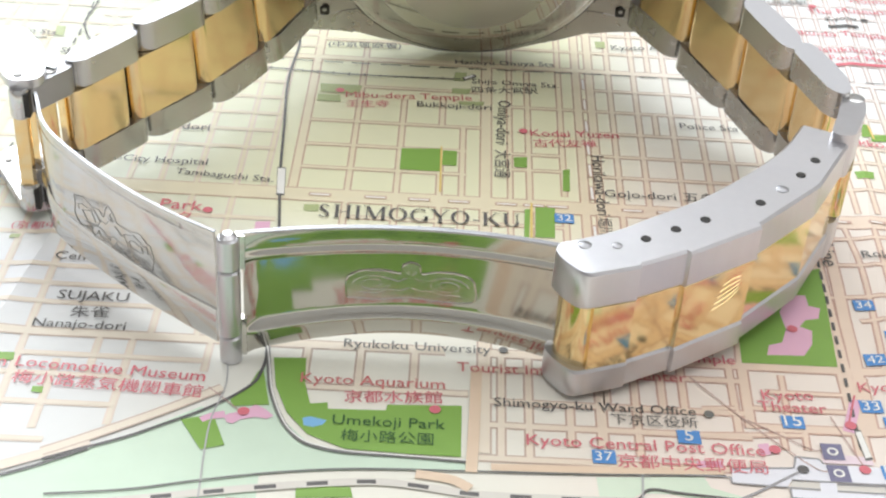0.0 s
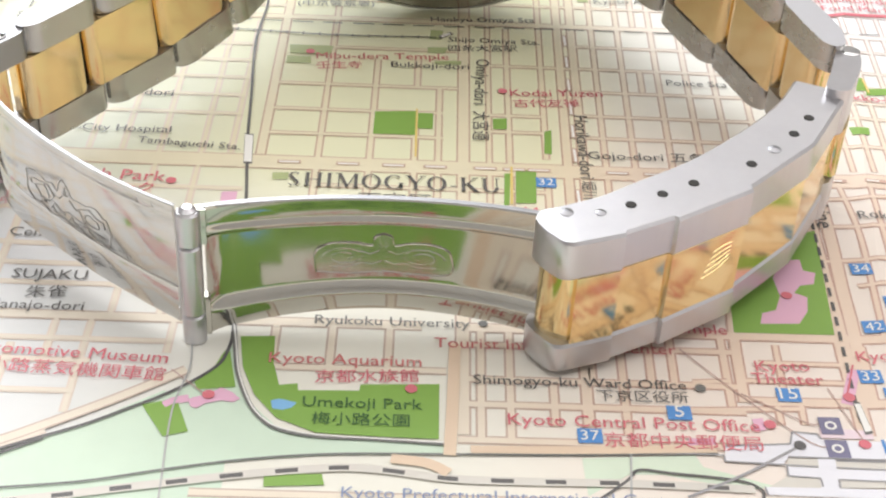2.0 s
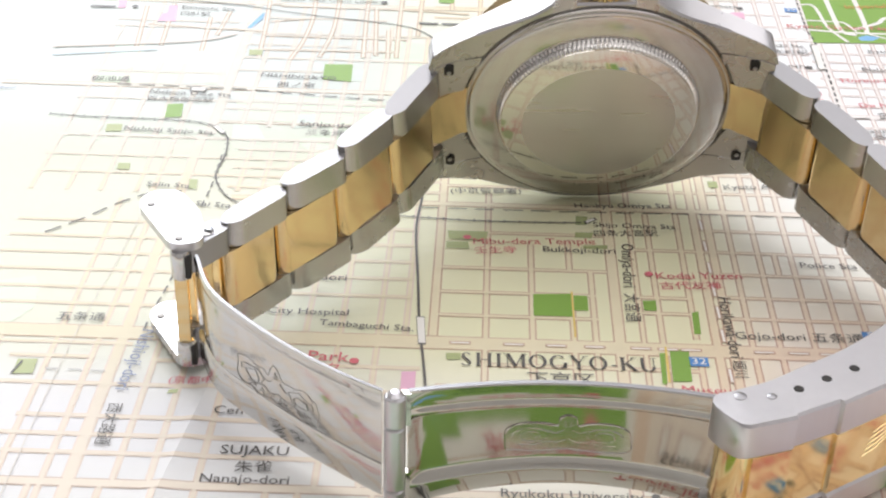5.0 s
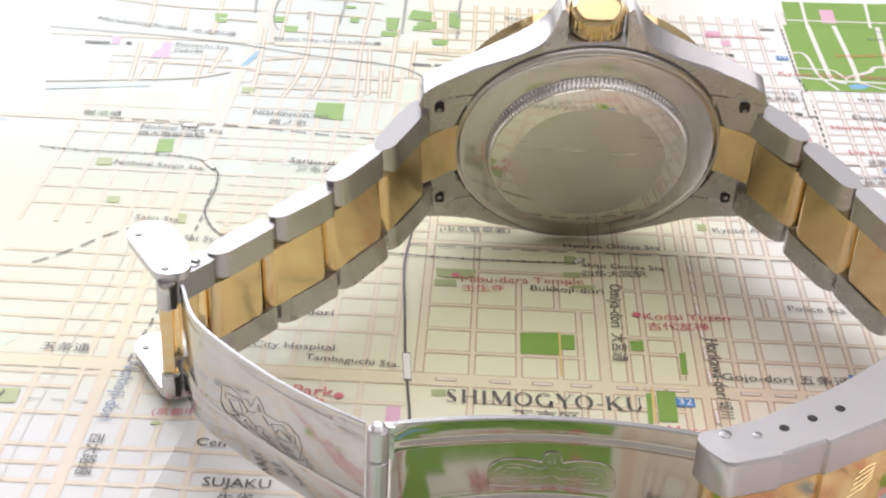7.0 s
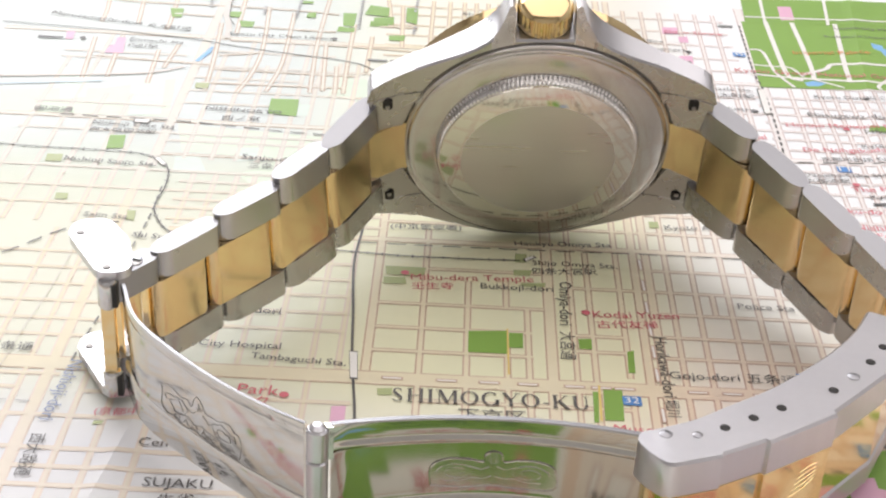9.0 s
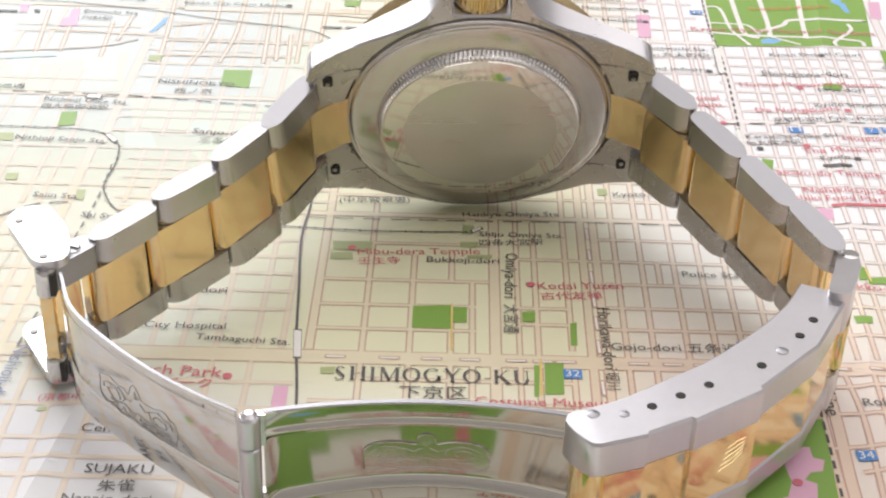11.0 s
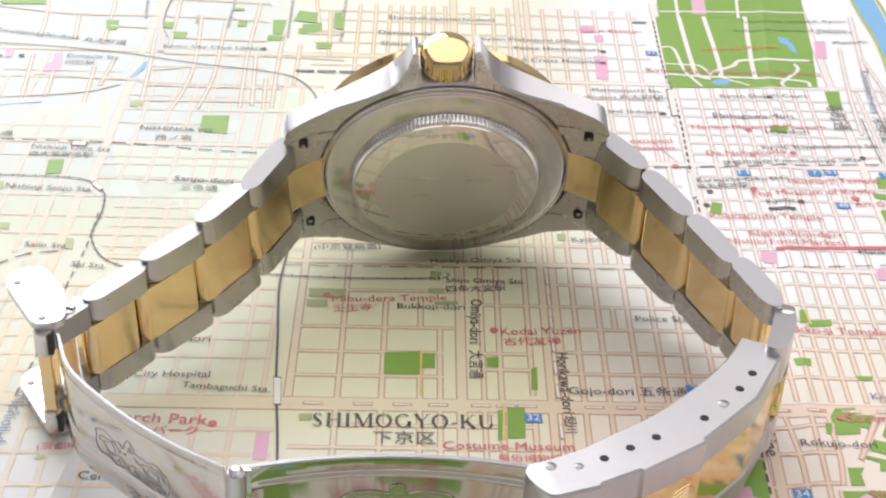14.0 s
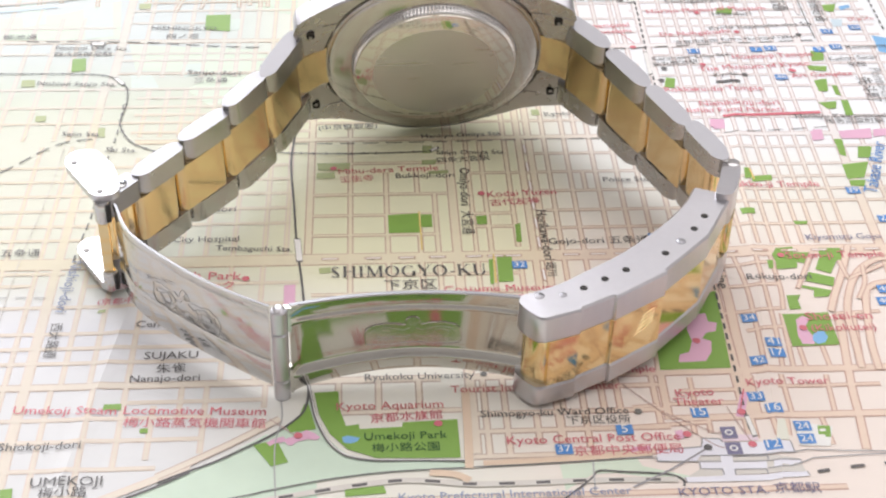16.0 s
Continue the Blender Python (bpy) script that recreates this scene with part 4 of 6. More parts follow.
patch("tinted_block", tint_pale_mint, [(5.35, -5.26), (5.47, -5.24), (5.43, -5.67), (5.24, -5.69)])
patch("station_block", station_white, [(3.51, -5.81), (4.15, -5.76), (4.2, -5.59), (4.44, -5.61), (4.47, -5.68), (5.43, -5.7), (5.44, -5.93), (4.98, -5.94), (4.1, -5.93), (4.03, -6.04), (3.48, -6.02)])
patch("platform", tint_greyband, [(4.09, -5.95), (5.04, -5.96), (5.46, -6.05), (5.5, -6.3), (3.84, -6.34), (4.03, -6.2)])
patch("station_block", station_white, [(4.06, -6.06), (4.55, -6.08), (5.01, -6.08), (5.47, -6.08), (5.49, -6.13), (5.32, -6.2), (4.99, -6.22), (4.52, -6.21), (4.05, -6.19)])
patch("station_block", station_white, [(4.38, -5.92), (4.55, -5.92), (4.5, -6.37), (4.33, -6.36)])
patch("station_block", station_white, [(3.8, -6.34), (4.34, -6.33), (4.95, -6.33), (5.53, -6.3), (5.53, -6.39), (4.95, -6.45), (3.81, -6.44)])
patch("tinted_block", paper_white, [(5.6, -5.31), (5.84, -5.35), (6.12, -5.42), (5.98, -5.81), (5.54, -5.79)])
patch("park", park_green, [(5.9, -5.39), (6.09, -5.4), (6.04, -5.63), (5.96, -5.63), (5.97, -5.58), (5.87, -5.57)])
patch("tinted_block", paper_white, [(5.92, -5.46), (6.01, -5.46), (5.995, -5.51), (5.91, -5.51)])
for way in (((3.51, -5.81), (4.15, -5.76), (4.2, -5.59), (4.44, -5.61), (4.47, -5.68)), ((5.43, -5.7), (5.44, -5.93), (4.98, -5.945), (4.1, -5.935)),
            ((3.02, -5.93), (3.48, -5.94), (3.48, -6.02), (4.36, -6.06)), ((4.55, -5.97), (5.04, -5.97), (5.03, -6.05)), ((4.53, -6.065), (5.03, -6.075), (5.47, -6.07), (5.49, -6.13)),
            ((4.06, -6.06), (4.05, -6.19), (4.35, -6.21), (4.35, -6.32)), ((4.51, -6.33), (4.52, -6.22), (4.96, -6.23), (4.96, -6.33)),
            ((5.49, -6.13), (5.32, -6.2), (4.99, -6.22)), ((5.51, -6.3), (5.53, -6.39)), ((3.8, -6.34), (3.81, -6.44)),
            ((5.44, -5.92), (5.64, -5.87), (6.2, -5.92), (6.9, -5.96)), ((5.49, -6.13), (5.68, -6.04), (6.17, -6.01), (6.9, -5.99))):
    for a, b in zip(way, way[1:]):
        line("railway", ink_track, [a, b], 0.018)
symbol(4.60, -5.49)
symbol(4.60, -5.81)
badge("32", 2.07, -1.42)
badge("34", 5.50, -2.93)
badge("41", 5.73, -3.54)
badge("17", 5.73, -3.79)
badge("42", 5.40, -3.95)
badge("33", 5.17, -4.75)
badge("16", 5.37, -5.02)
badge("15", 4.27, -5.06)
badge("12", 5.17, -5.77)
badge("5", 3.13, -5.37)
badge("37", 2.22, -5.73)
badge("24", 5.69, -5.40)
badge("24", 5.68, -5.66)
badge("40", 7.88, -2.26)
badge("40", 7.78, -2.57)
badge("39", 8.20, 0.58)
badge("21", 8.50, -0.30)
badge("48", 7.95, 4.62)
badge("11", 6.41, 5.72)
badge("7", 7.72, 5.77)
badge("51", 8.02, 5.81)
badge("9", 9.02, 5.74)
badge("30", 9.40, 5.85)
badge("27", 9.40, 6.52)
badge("20", 10.04, 6.69)
badge("2", 4.44, -0.71)
badge("39", 5.45, 10.79)
dot(-2.34, -1.65, ink_red, 0.062)
dot(1.63, 0.67, ink_red, 0.062)
dot(-1.47, -5.31, ink_red, 0.062)
dot(4.00, -5.50, ink_red, 0.062)
dot(0.50, -5.14, ink_red, 0.062)
dot(6.42, -1.30, ink_red, 0.062)
dot(4.88, -5.07, ink_red, 0.062)
dot(4.88, -5.74, ink_red, 0.062)
dot(8.22, 4.89, ink_red, 0.062)
dot(6.48, 5.15, ink_red, 0.062)
dot(7.48, 6.51, ink_red, 0.062)
dot(6.83, 7.41, ink_red, 0.062)
dot(5.20, 5.91, ink_red, 0.062)
dot(-0.92, 1.53, ink_red, 0.062)
dot(4.56, -3.45, ink_red, 0.062)
dot(6.29, -3.20, ink_red, 0.062)
dot(8.25, 4.87, ink_red, 0.062)
dot(3.39, -5.00, ink_grey, 0.055)
dot(4.24, -5.78, ink_black, 0.06)
dot(7.52, 8.80, ink_black, 0.06)
dot(8.76, 6.38, ink_black, 0.06)
dot(5.29, 8.00, ink_black, 0.06)
dot(4.37, 10.23, ink_black, 0.06)
dot(4.44, 10.79, ink_black, 0.06)
dot(-2.60, 10.51, ink_black, 0.06)
dot(-7.40, 9.90, ink_black, 0.06)
dot(5.67, 5.01, ink_black, 0.06)
dot(7.23, 4.72, ink_black, 0.06)
dot(5.53, 4.54, ink_black, 0.06)
dot(1.24, -4.10, ink_grey, 0.05)
label("下京区", -0.15, -2.00, 0.85, ink_black)
label("Kyoto Aquarium", -0.93, -4.81, 1.53, ink_rose)
label("京都水族館", -0.45, -5.08, 1.03, ink_red, 3)
label("Umekoji Park", -0.55, -5.44, 1.16, ink_deep)
label("梅小路公園", -0.45, -5.67, 0.94, ink_deep)
label("Ryukoku University", -0.51, -4.18, 1.61, ink_grey)
label("Tourist Information Center", 0.73, -4.50, 2.49, ink_rose)
label("Shimogyo-ku Ward Office", 1.12, -5.04, 2.13, ink_black)
label("下京区役所", 2.34, -5.22, 0.91, ink_black)
label("Kyoto Central Post Office", 1.44, -5.61, 2.45, ink_red)
label("京都中央郵便局", 2.35, -5.86, 1.53, ink_red)
label("Kyoto", 4.01, -4.72, 0.56, ink_red, 3)
label("Theater", 3.94, -4.90, 0.73, ink_red)
label("Temple", 3.14, -4.15, 0.66, ink_red)
label("Kyoto Tower", 5.10, -4.51, 1.24, ink_red)
label("KYOTO STA. 京都駅", 3.66, -6.70, 1.95, ink_violet)
label("Kyoto Prefectural International Center", -0.12, -6.63, 3.14, ink_bluegrey)
label("Umekoji Steam", -5.49, -4.71, 1.45, ink_red, -3)
label("Locomotive Museum", -3.94, -4.77, 2.01, ink_red, -3)
label("梅小路蒸気機関車館", -3.92, -5.02, 1.99, ink_red, -3)
label("SUJAKU", -3.76, -3.58, 0.79, ink_black)
label("朱雀", -3.55, -3.89, 0.42, ink_black, 4)
label("Nanajo-dori", -3.92, -4.09, 1.01, ink_black)
label("Cen", -3.95, -2.83, 0.35, ink_black)
label("arch Park", -3.55, -1.635, 1.14, ink_red, -2)
label("パーク", -3.14, -1.89, 0.62, ink_red)
label("City Hospital", -3.57, -0.62, 1.08, ink_black)
label("o", -3.65, -0.61, 0.07, ink_black, 5)
label("Tambaguchi Sta.", -2.86, -0.86, 1.25, ink_black, -4)
label("Bukkoji-dori", 0.17, 1.19, 1.04, ink_black)
label("Mibu-dera Temple", -0.83, 1.34, 1.77, ink_rose, 3)
label("壬生寺", -0.81, 1.09, 0.60, ink_red, 5)
label("Shijo Omiya Sta.", 0.94, 1.94, 1.25, ink_black)
label("四条大宮駅", 0.94, 1.68, 0.94, ink_black, 4)
label("Hankyu Omiya Sta", 0.70, 2.50, 1.46, ink_black, 3)
label("Kodai Yuzen", 1.73, 0.55, 1.21, ink_red, 3)
label("古代友禅", 1.76, 0.29, 0.86, ink_red, 4)
label("Omiya-dori", 1.31, 1.48, 1.17, ink_black, -93)
label("大宮通", 1.25, 0.14, 0.68, ink_black, -92)
label("Horikawa-dori", 2.52, 0.12, 1.43, ink_black, -91)
label("堀川", 2.50, -1.37, 0.37, ink_black, -90)
label("Gojo-dori 五条通", 2.62, -0.87, 1.70, ink_black)
label("Police Sta", 3.82, 0.97, 0.81, ink_black)
label("Costume Museum", 0.80, -2.12, 1.78, ink_red)
label("風俗博物館", 1.53, -2.35, 0.86, ink_red)
label("Rokujo-dori", 5.71, -1.96, 1.06, ink_black)
label("Karasuma Line", 5.24, -0.40, 1.76, ink_black, -92)
label("Shosei-en", 6.40, -3.02, 1.05, ink_red)
label("(Kikokutei)", 6.41, -3.29, 1.02, ink_red)
label("Sosen-ji Temple", 6.50, -1.40, 1.65, ink_red)
label("Kiyomizu Gojo", 6.98, -0.88, 1.28, ink_violet)
label("Bukko-ji Temple", 6.01, 0.72, 1.63, ink_red)
label("Takase River", 8.59, 0.45, 1.80, ink_blue, 68)
label("Hankyu-Kawaramachi", 7.83, 3.04, 1.89, ink_black)
label("阪急河原町駅", 8.37, 2.85, 1.12, ink_black)
label("Nishikikoji-dori", 6.10, 3.55, 1.55, ink_red)
label("(Nishiki Food Market)", 5.61, 3.30, 2.06, ink_red)
label("Art Complex", 8.16, 4.59, 1.26, ink_red, 3)
label("The Museum of Kyoto", 6.38, 4.88, 2.29, ink_red, 5)
label("Kyoto", 6.62, 4.65, 0.49, ink_black, 4)
word_bars(6.60, 4.40, 0.56, 1, ink_black)
label("Rokkaku-do Temple", 5.52, 4.10, 1.94, ink_red)
label("Honno-ji Temple", 7.15, 5.35, 1.69, ink_red, 4)
label("Karasuma-Oike Sta.", 5.51, 5.34, 1.62, ink_black, 5)
label("烏丸御池駅", 5.47, 5.11, 0.95, ink_black, 6)
label("Kyoto Municipal Office", 7.08, 6.11, 1.64, ink_black, 5)
label("京都市役所", 6.10, 6.01, 0.92, ink_black, 5)
label("Kyoto Shiyakusho-mae Sta.", 6.95, 6.62, 2.27, ink_black, 5)
label("De Nohgakudo", 5.86, 6.36, 1.49, ink_red, 4)
label("Horino Memorial Museum", 5.76, 7.39, 2.59, ink_red, 3)
label("Nijo-dori", 7.15, 7.24, 0.84, ink_black, 4)
label("Ebisugawa-dori", 6.25, 7.90, 1.57, ink_black)
label("Kyoto District Court", 6.55, 8.76, 1.76, ink_black, 3)
label("Imperial Palace", 6.59, 10.96, 1.60, ink_orange, 7)
label("Kyoto Gyoen National Gardens", 5.23, 9.87, 3.59, ink_rose)
label("Marutamachi Sta.", 4.01, 8.91, 1.39, ink_black)
label("Marutamachi-dori", 2.98, 8.58, 1.46, ink_black)
label("丸太町駅", 4.50, 8.60, 0.89, ink_black)
label("and Industry", 4.21, 7.99, 1.07, ink_black)
label("national", 4.50, 6.75, 0.79, ink_red, 4)
label("Museum", 4.46, 6.48, 0.82, ink_red, 4)
label("Kyoto Art", 3.06, 3.23, 0.87, ink_grey, 5)
label("Marutamachi-dori", -8.30, 11.08, 1.89, ink_black, -11)
label("丸太町通", -6.32, 10.67, 0.89, ink_black, -8)
label("Enmachi Sta", -6.50, 9.89, 1.04, ink_black, -3)
label("円町駅", -6.47, 9.57, 0.56, ink_black)
label("Kyoto City Chuo Library", -4.65, 10.45, 2.04, ink_black)
word_bars(-1.89, 9.45, 1.74, 4, ink_grey)
label("Demizu-dori", -0.26, 11.40, 1.31, ink_black)
label("Shimodachiuri", -0.21, 10.86, 1.42, ink_black)
label("Kyoto Prefectural Office", 1.91, 11.22, 2.08, ink_black)
label("Police Headquarters", 2.59, 10.80, 1.80, ink_black)
label("2nd Red Cross Hospital", 2.01, 10.21, 2.29, ink_black)
label("Go-o Shrine", 4.07, 11.78, 1.2, ink_red)
label("Shimochojamachi-dori", -0.06, 12.2, 2.29, ink_black)
label("NISHINOKYO", -4.59, 6.86, 1.33, ink_black, -3)
label("西ノ京", -4.26, 6.47, 0.66, ink_black)
label("Nishioji Oike Sta", -6.40, 6.05, 1.41, ink_black, -3)
label("西大路御池駅", -6.39, 5.77, 1.12, ink_black)
label("Sanjo-dori", -3.73, 4.98, 1.03, ink_black, -4)
label("三条通", -3.58, 4.66, 0.64, ink_black)
label("Nishioji Sanjo Sta.", -6.55, 4.62, 1.50, ink_black, -3)
label("Saiin Sta", -5.83, 2.76, 0.67, ink_black, -3)
label("Sai Sta.", -4.99, 2.20, 0.57, ink_black, -5)
word_bars(-8.25, 9.80, 0.57, 1, ink_black)
label("御池通", -7.51, 6.49, 0.67, ink_black)
label("五条通", -6.31, -0.92, 0.63, ink_black)
label("Nishioji-dori", -5.13, -1.10, 1.31, ink_bluegrey, -94)
label("西大路通", -5.22, -2.69, 0.80, ink_black, -91)
label("Shiokoji-dori", -5.57, -5.46, 1.12, ink_black)
label("UMEKOJI", -5.03, -6.17, 0.95, ink_black)
label("梅小路", -4.90, -6.37, 0.64, ink_black)
label("(京都中", -4.60, -2.24, 0.55, ink_red)
label("(中京警察署)", -1.18, 2.84, 1.08, ink_black, 3)
label("-dori", -3.02, 0.24, 0.44, ink_black)
label("Tenjin River", -9.33, 5.97, 0.66, ink_bluegrey, 8)
line("park_path", ink_yellow, [(1.67, -1.11), (1.64, -1.89)], 0.03)
line("park_path", ink_yellow, [(0.52, 0.15), (0.51, -0.96)], 0.025)
line("park_path", ink_yellow, [(6.51, 1.31), (6.52, 0.96)], 0.03)
line("curved_road", street_line, [(8.90, -1.30), (8.17, -1.42), (7.87, -1.52), (7.53, -1.84), (7.26, -2.35), (7.08, -2.92), (7.02, -3.47), (6.93, -4.16)], 0.126)
line("curved_road", street_fill, [(8.90, -1.30), (8.17, -1.42), (7.87, -1.52), (7.53, -1.84), (7.26, -2.35), (7.08, -2.92), (7.02, -3.47), (6.93, -4.16)], 0.09)
line("curved_road", street_line, [(8.65, -2.02), (7.96, -2.07), (7.69, -2.17), (7.52, -2.41), (7.27, -3.48), (7.18, -4.21)], 0.126)
line("curved_road", street_fill, [(8.65, -2.02), (7.96, -2.07), (7.69, -2.17), (7.52, -2.41), (7.27, -3.48), (7.18, -4.21)], 0.09)
line("curved_road", street_line, [(7.62, -1.06), (7.33, -1.75), (7.04, -2.34), (6.84, -2.80)], 0.126)
line("curved_road", street_fill, [(7.62, -1.06), (7.33, -1.75), (7.04, -2.34), (6.84, -2.80)], 0.09)
line("curved_road", street_line, [(7.35, -1.47), (7.37, -1.93), (7.49, -1.90), (8.03, -1.61)], 0.086)
line("curved_road", street_fill, [(7.35, -1.47), (7.37, -1.93), (7.49, -1.90), (8.03, -1.61)], 0.05)
line("curved_road", street_line, [(7.70, -1.60), (7.61, -2.06), (7.38, -2.50)], 0.086)
line("curved_road", street_fill, [(7.70, -1.60), (7.61, -2.06), (7.38, -2.50)], 0.05)
line("curved_road", street_line, [(6.96, -1.23), (6.63, -1.88), (6.47, -2.20)], 0.086)
line("curved_road", street_fill, [(6.96, -1.23), (6.63, -1.88), (6.47, -2.20)], 0.05)
line("curved_road", street_line, [(10.21, 12.98), (9.96, 11.32), (9.69, 9.35), (9.50, 6.63)], 0.11599999999999999)
line("curved_road", street_fill, [(10.21, 12.98), (9.96, 11.32), (9.69, 9.35), (9.50, 6.63)], 0.08)
line("curved_road", street_line, [(9.55, 11.29), (9.20, 9.06), (9.00, 7.31)], 0.086)
line("curved_road", street_fill, [(9.55, 11.29), (9.20, 9.06), (9.00, 7.31)], 0.05)
line("curved_road", street_line, [(9.91, 10.74), (9.96, 9.10), (9.94, 7.83)], 0.086)
line("curved_road", street_fill, [(9.91, 10.74), (9.96, 9.10), (9.94, 7.83)], 0.05)
line("river_bank", park_olive, [(11.12, 14.4), (11.06, 13.03), (10.83, 11.66), (10.74, 10.64), (10.61, 9.66)], 0.07)
line("river_bank", park_olive, [(10.52, 14.4), (10.47, 13.00), (10.46, 11.82), (10.36, 10.70), (10.18, 9.53)], 0.07)
line("railway", ink_black, [(10.72, 7.99), (10.68, 7.24), (10.63, 6.47)], 0.036, dash=(0.17, 0.08))
line("railway", ink_grey, [(9.16, 8.01), (9.10, 7.09), (9.07, 6.20)], 0.02)
label("Kawaramachi", 9.62, 5.75, 1.09, ink_black, 4)
label("Keihan-Sanjo", 9.11, 5.26, 1.02, ink_black, 5)
label("京阪", 9.43, 5.03, 0.39, ink_black)
label("(Kyoto", 10.01, 6.99, 0.58, ink_rose, 4)
label("先斗町", 9.46, 4.58, 0.93, ink_black, -91)
label("Ponto-cho", 9.81, 4.94, 1.40, ink_pale, -93)
label("Kawaramachi-dori", 9.69, 10.16, 1.92, ink_bluegrey, -98)
label("寺町通", 8.60, 8.57, 1.09, ink_grey, -93)
label("河原町通", 9.40, 8.06, 1.09, ink_black, -94)
label("of Medicine", 9.21, 11.99, 0.84, ink_grey, 7)
label("Museum", 9.49, 11.47, 0.75, ink_grey, 8)
line("curved_road", street_tan, [(0.94, -4.43), (0.91, -5.27), (0.87, -6.05)], 0.12)
line("curved_road", street_tan, [(1.07, -5.96), (2.13, -5.93), (3.42, -5.86)], 0.1)
line("curved_road", street_tan, [(0.32, -6.11), (0.66, -6.16), (0.86, -6.28)], 0.12)
serif_word("SHIMOGYO-KU", -1.0, -1.675, 2.52, 0.29, ink_black)
patch("park", park_green, [(-8.68, 13.14), (-7.52, 13.22), (-7.46, 12.53), (-8.36, 12.47)])
patch("park", park_green, [(-4.83, 11.74), (-4.57, 11.75), (-4.58, 11.43), (-4.82, 11.44)])
patch("park", park_green, [(-3.24, 11.90), (-3.07, 11.94), (-3.06, 11.62), (-3.25, 11.63)])
patch("park", park_green, [(-1.99, 12.53), (-1.58, 12.43), (-1.59, 11.89), (-2.08, 11.98)])
patch("park", park_green, [(-1.88, 11.81), (-1.47, 11.90), (-1.47, 11.45), (-1.87, 11.46)])
patch("park", park_green, [(-1.23, 12.46), (-0.99, 12.53), (-1.00, 11.54), (-1.22, 11.67)])
patch("park", park_green, [(-1.54, 10.85), (-1.21, 10.90), (-1.24, 10.59), (-1.53, 10.60)])
patch("park", park_green, [(-3.40, 12.59), (-3.18, 12.57), (-3.18, 12.45), (-3.40, 12.43)])
patch("park", park_green, [(6.03, 14.17), (5.89, 12.68), (9.18, 12.90), (9.40, 14.40)])
patch("ward_block", patch_pink, [(6.77, 13.76), (7.07, 13.78), (6.99, 12.94), (6.68, 12.92)])
line("curved_road", tint_greyband, [(-4.84, 13.28), (-4.89, 12.33), (-4.86, 11.59), (-4.72, 10.88), (-4.68, 10.27)], 0.12)
line("railway", ink_grey, [(-4.79, 13.09), (-4.84, 12.34), (-4.80, 11.59), (-4.72, 11.22), (-4.62, 11.00)], 0.02)
line("park_path", paper_white, [(6.46, 14.20), (6.31, 12.65)], 0.07)
line("park_path", paper_white, [(7.89, 14.30), (7.66, 12.74)], 0.07)
line("park_path", paper_white, [(5.94, 13.00), (9.24, 13.15)], 0.07)
line("word_bar", ink_pale, [(-5.32, 13.05), (-5.22, 11.89)], 0.065, dash=(0.12, 0.05))
line("word_bar", ink_pale, [(-4.12, 12.14), (-4.11, 11.55)], 0.065, dash=(0.12, 0.05))
line("word_bar", ink_pale, [(-3.42, 13.18), (-3.45, 11.53)], 0.065, dash=(0.12, 0.05))
line("word_bar", ink_pale, [(-2.16, 13.27), (-2.16, 10.98)], 0.065, dash=(0.12, 0.05))
line("word_bar", ink_pale, [(-0.99, 13.35), (-1.05, 12.13)], 0.065, dash=(0.12, 0.05))
line("word_bar", ink_pale, [(-1.02, 11.40), (-1.07, 10.82)], 0.065, dash=(0.12, 0.05))
label("University Hospital, Kyoto", 7.74, 12.49, 2.32, ink_grey, 4)
label("Prefectural University of Medicine", 7.44, 11.99, 2.49, ink_grey, 4)
word_bars(5.26, 12.30, 0.36, 1, ink_grey)
line("station_box", ink_grey, [(5.56, 9.07), (5.50, 7.91)], 0.13)
line("station_box", paper_white, [(5.56, 9.02), (5.50, 7.96)], 0.09)
road([(5.62, -1.11), (5.65, -2.17), (5.54, -3.43), (5.47, -4.10)], 0.05)
road([(6.01, -1.11), (5.94, -2.17), (5.83, -3.43), (5.73, -4.11)], 0.05)
road([(6.25, -1.12), (6.19, -2.18), (6.10, -2.72)], 0.05)
road([(6.04, -2.83), (5.96, -3.57), (5.90, -4.11)], 0.05)
road([(5.20, -4.26), (5.14, -5.11)], 0.05)
road([(5.66, -4.27), (5.61, -5.12)], 0.05)
road([(6.34, -4.29), (6.25, -5.08)], 0.05)
road([(6.11, -3.64), (6.09, -4.09)], 0.05)
road([(6.47, -3.64), (6.46, -4.10)], 0.05)
road([(6.90, -2.85), (6.72, -4.10)], 0.05)
road([(7.19, -2.85), (6.95, -4.11)], 0.05)
road([(5.33, -1.57), (6.28, -1.46)], 0.05)
road([(5.12, -2.13), (6.22, -2.06)], 0.05)
road([(5.06, -2.80), (6.06, -2.69)], 0.05)
road([(5.40, -3.23), (5.99, -3.14)], 0.05)
road([(5.92, -3.59), (6.70, -3.58)], 0.05)
road([(6.90, -2.85), (7.63, -2.81)], 0.05)
road([(5.55, -4.53), (7.10, -4.52)], 0.05)
road([(5.30, -5.23), (5.29, -5.58)], 0.05)
road([(5.50, -5.24), (5.45, -5.58)], 0.05)
road([(6.02, -5.22), (6.03, -5.77)], 0.05)
road([(4.28, -4.28), (4.23, -5.13)], 0.05)
road([(4.35, -2.86), (3.99, -4.12)], 0.05)
road([(4.06, -4.57), (5.09, -4.57)], 0.05)
road([(3.99, -5.16), (5.44, -5.15), (7.07, -5.15)], 0.11)
road([(6.96, -2.91), (6.80, -3.72), (6.65, -4.60), (6.58, -5.20), (6.48, -5.89)], 0.1)
road([(5.33, -1.57), (5.28, -2.45), (5.21, -3.29), (5.17, -3.94), (5.06, -5.11)], 0.13)
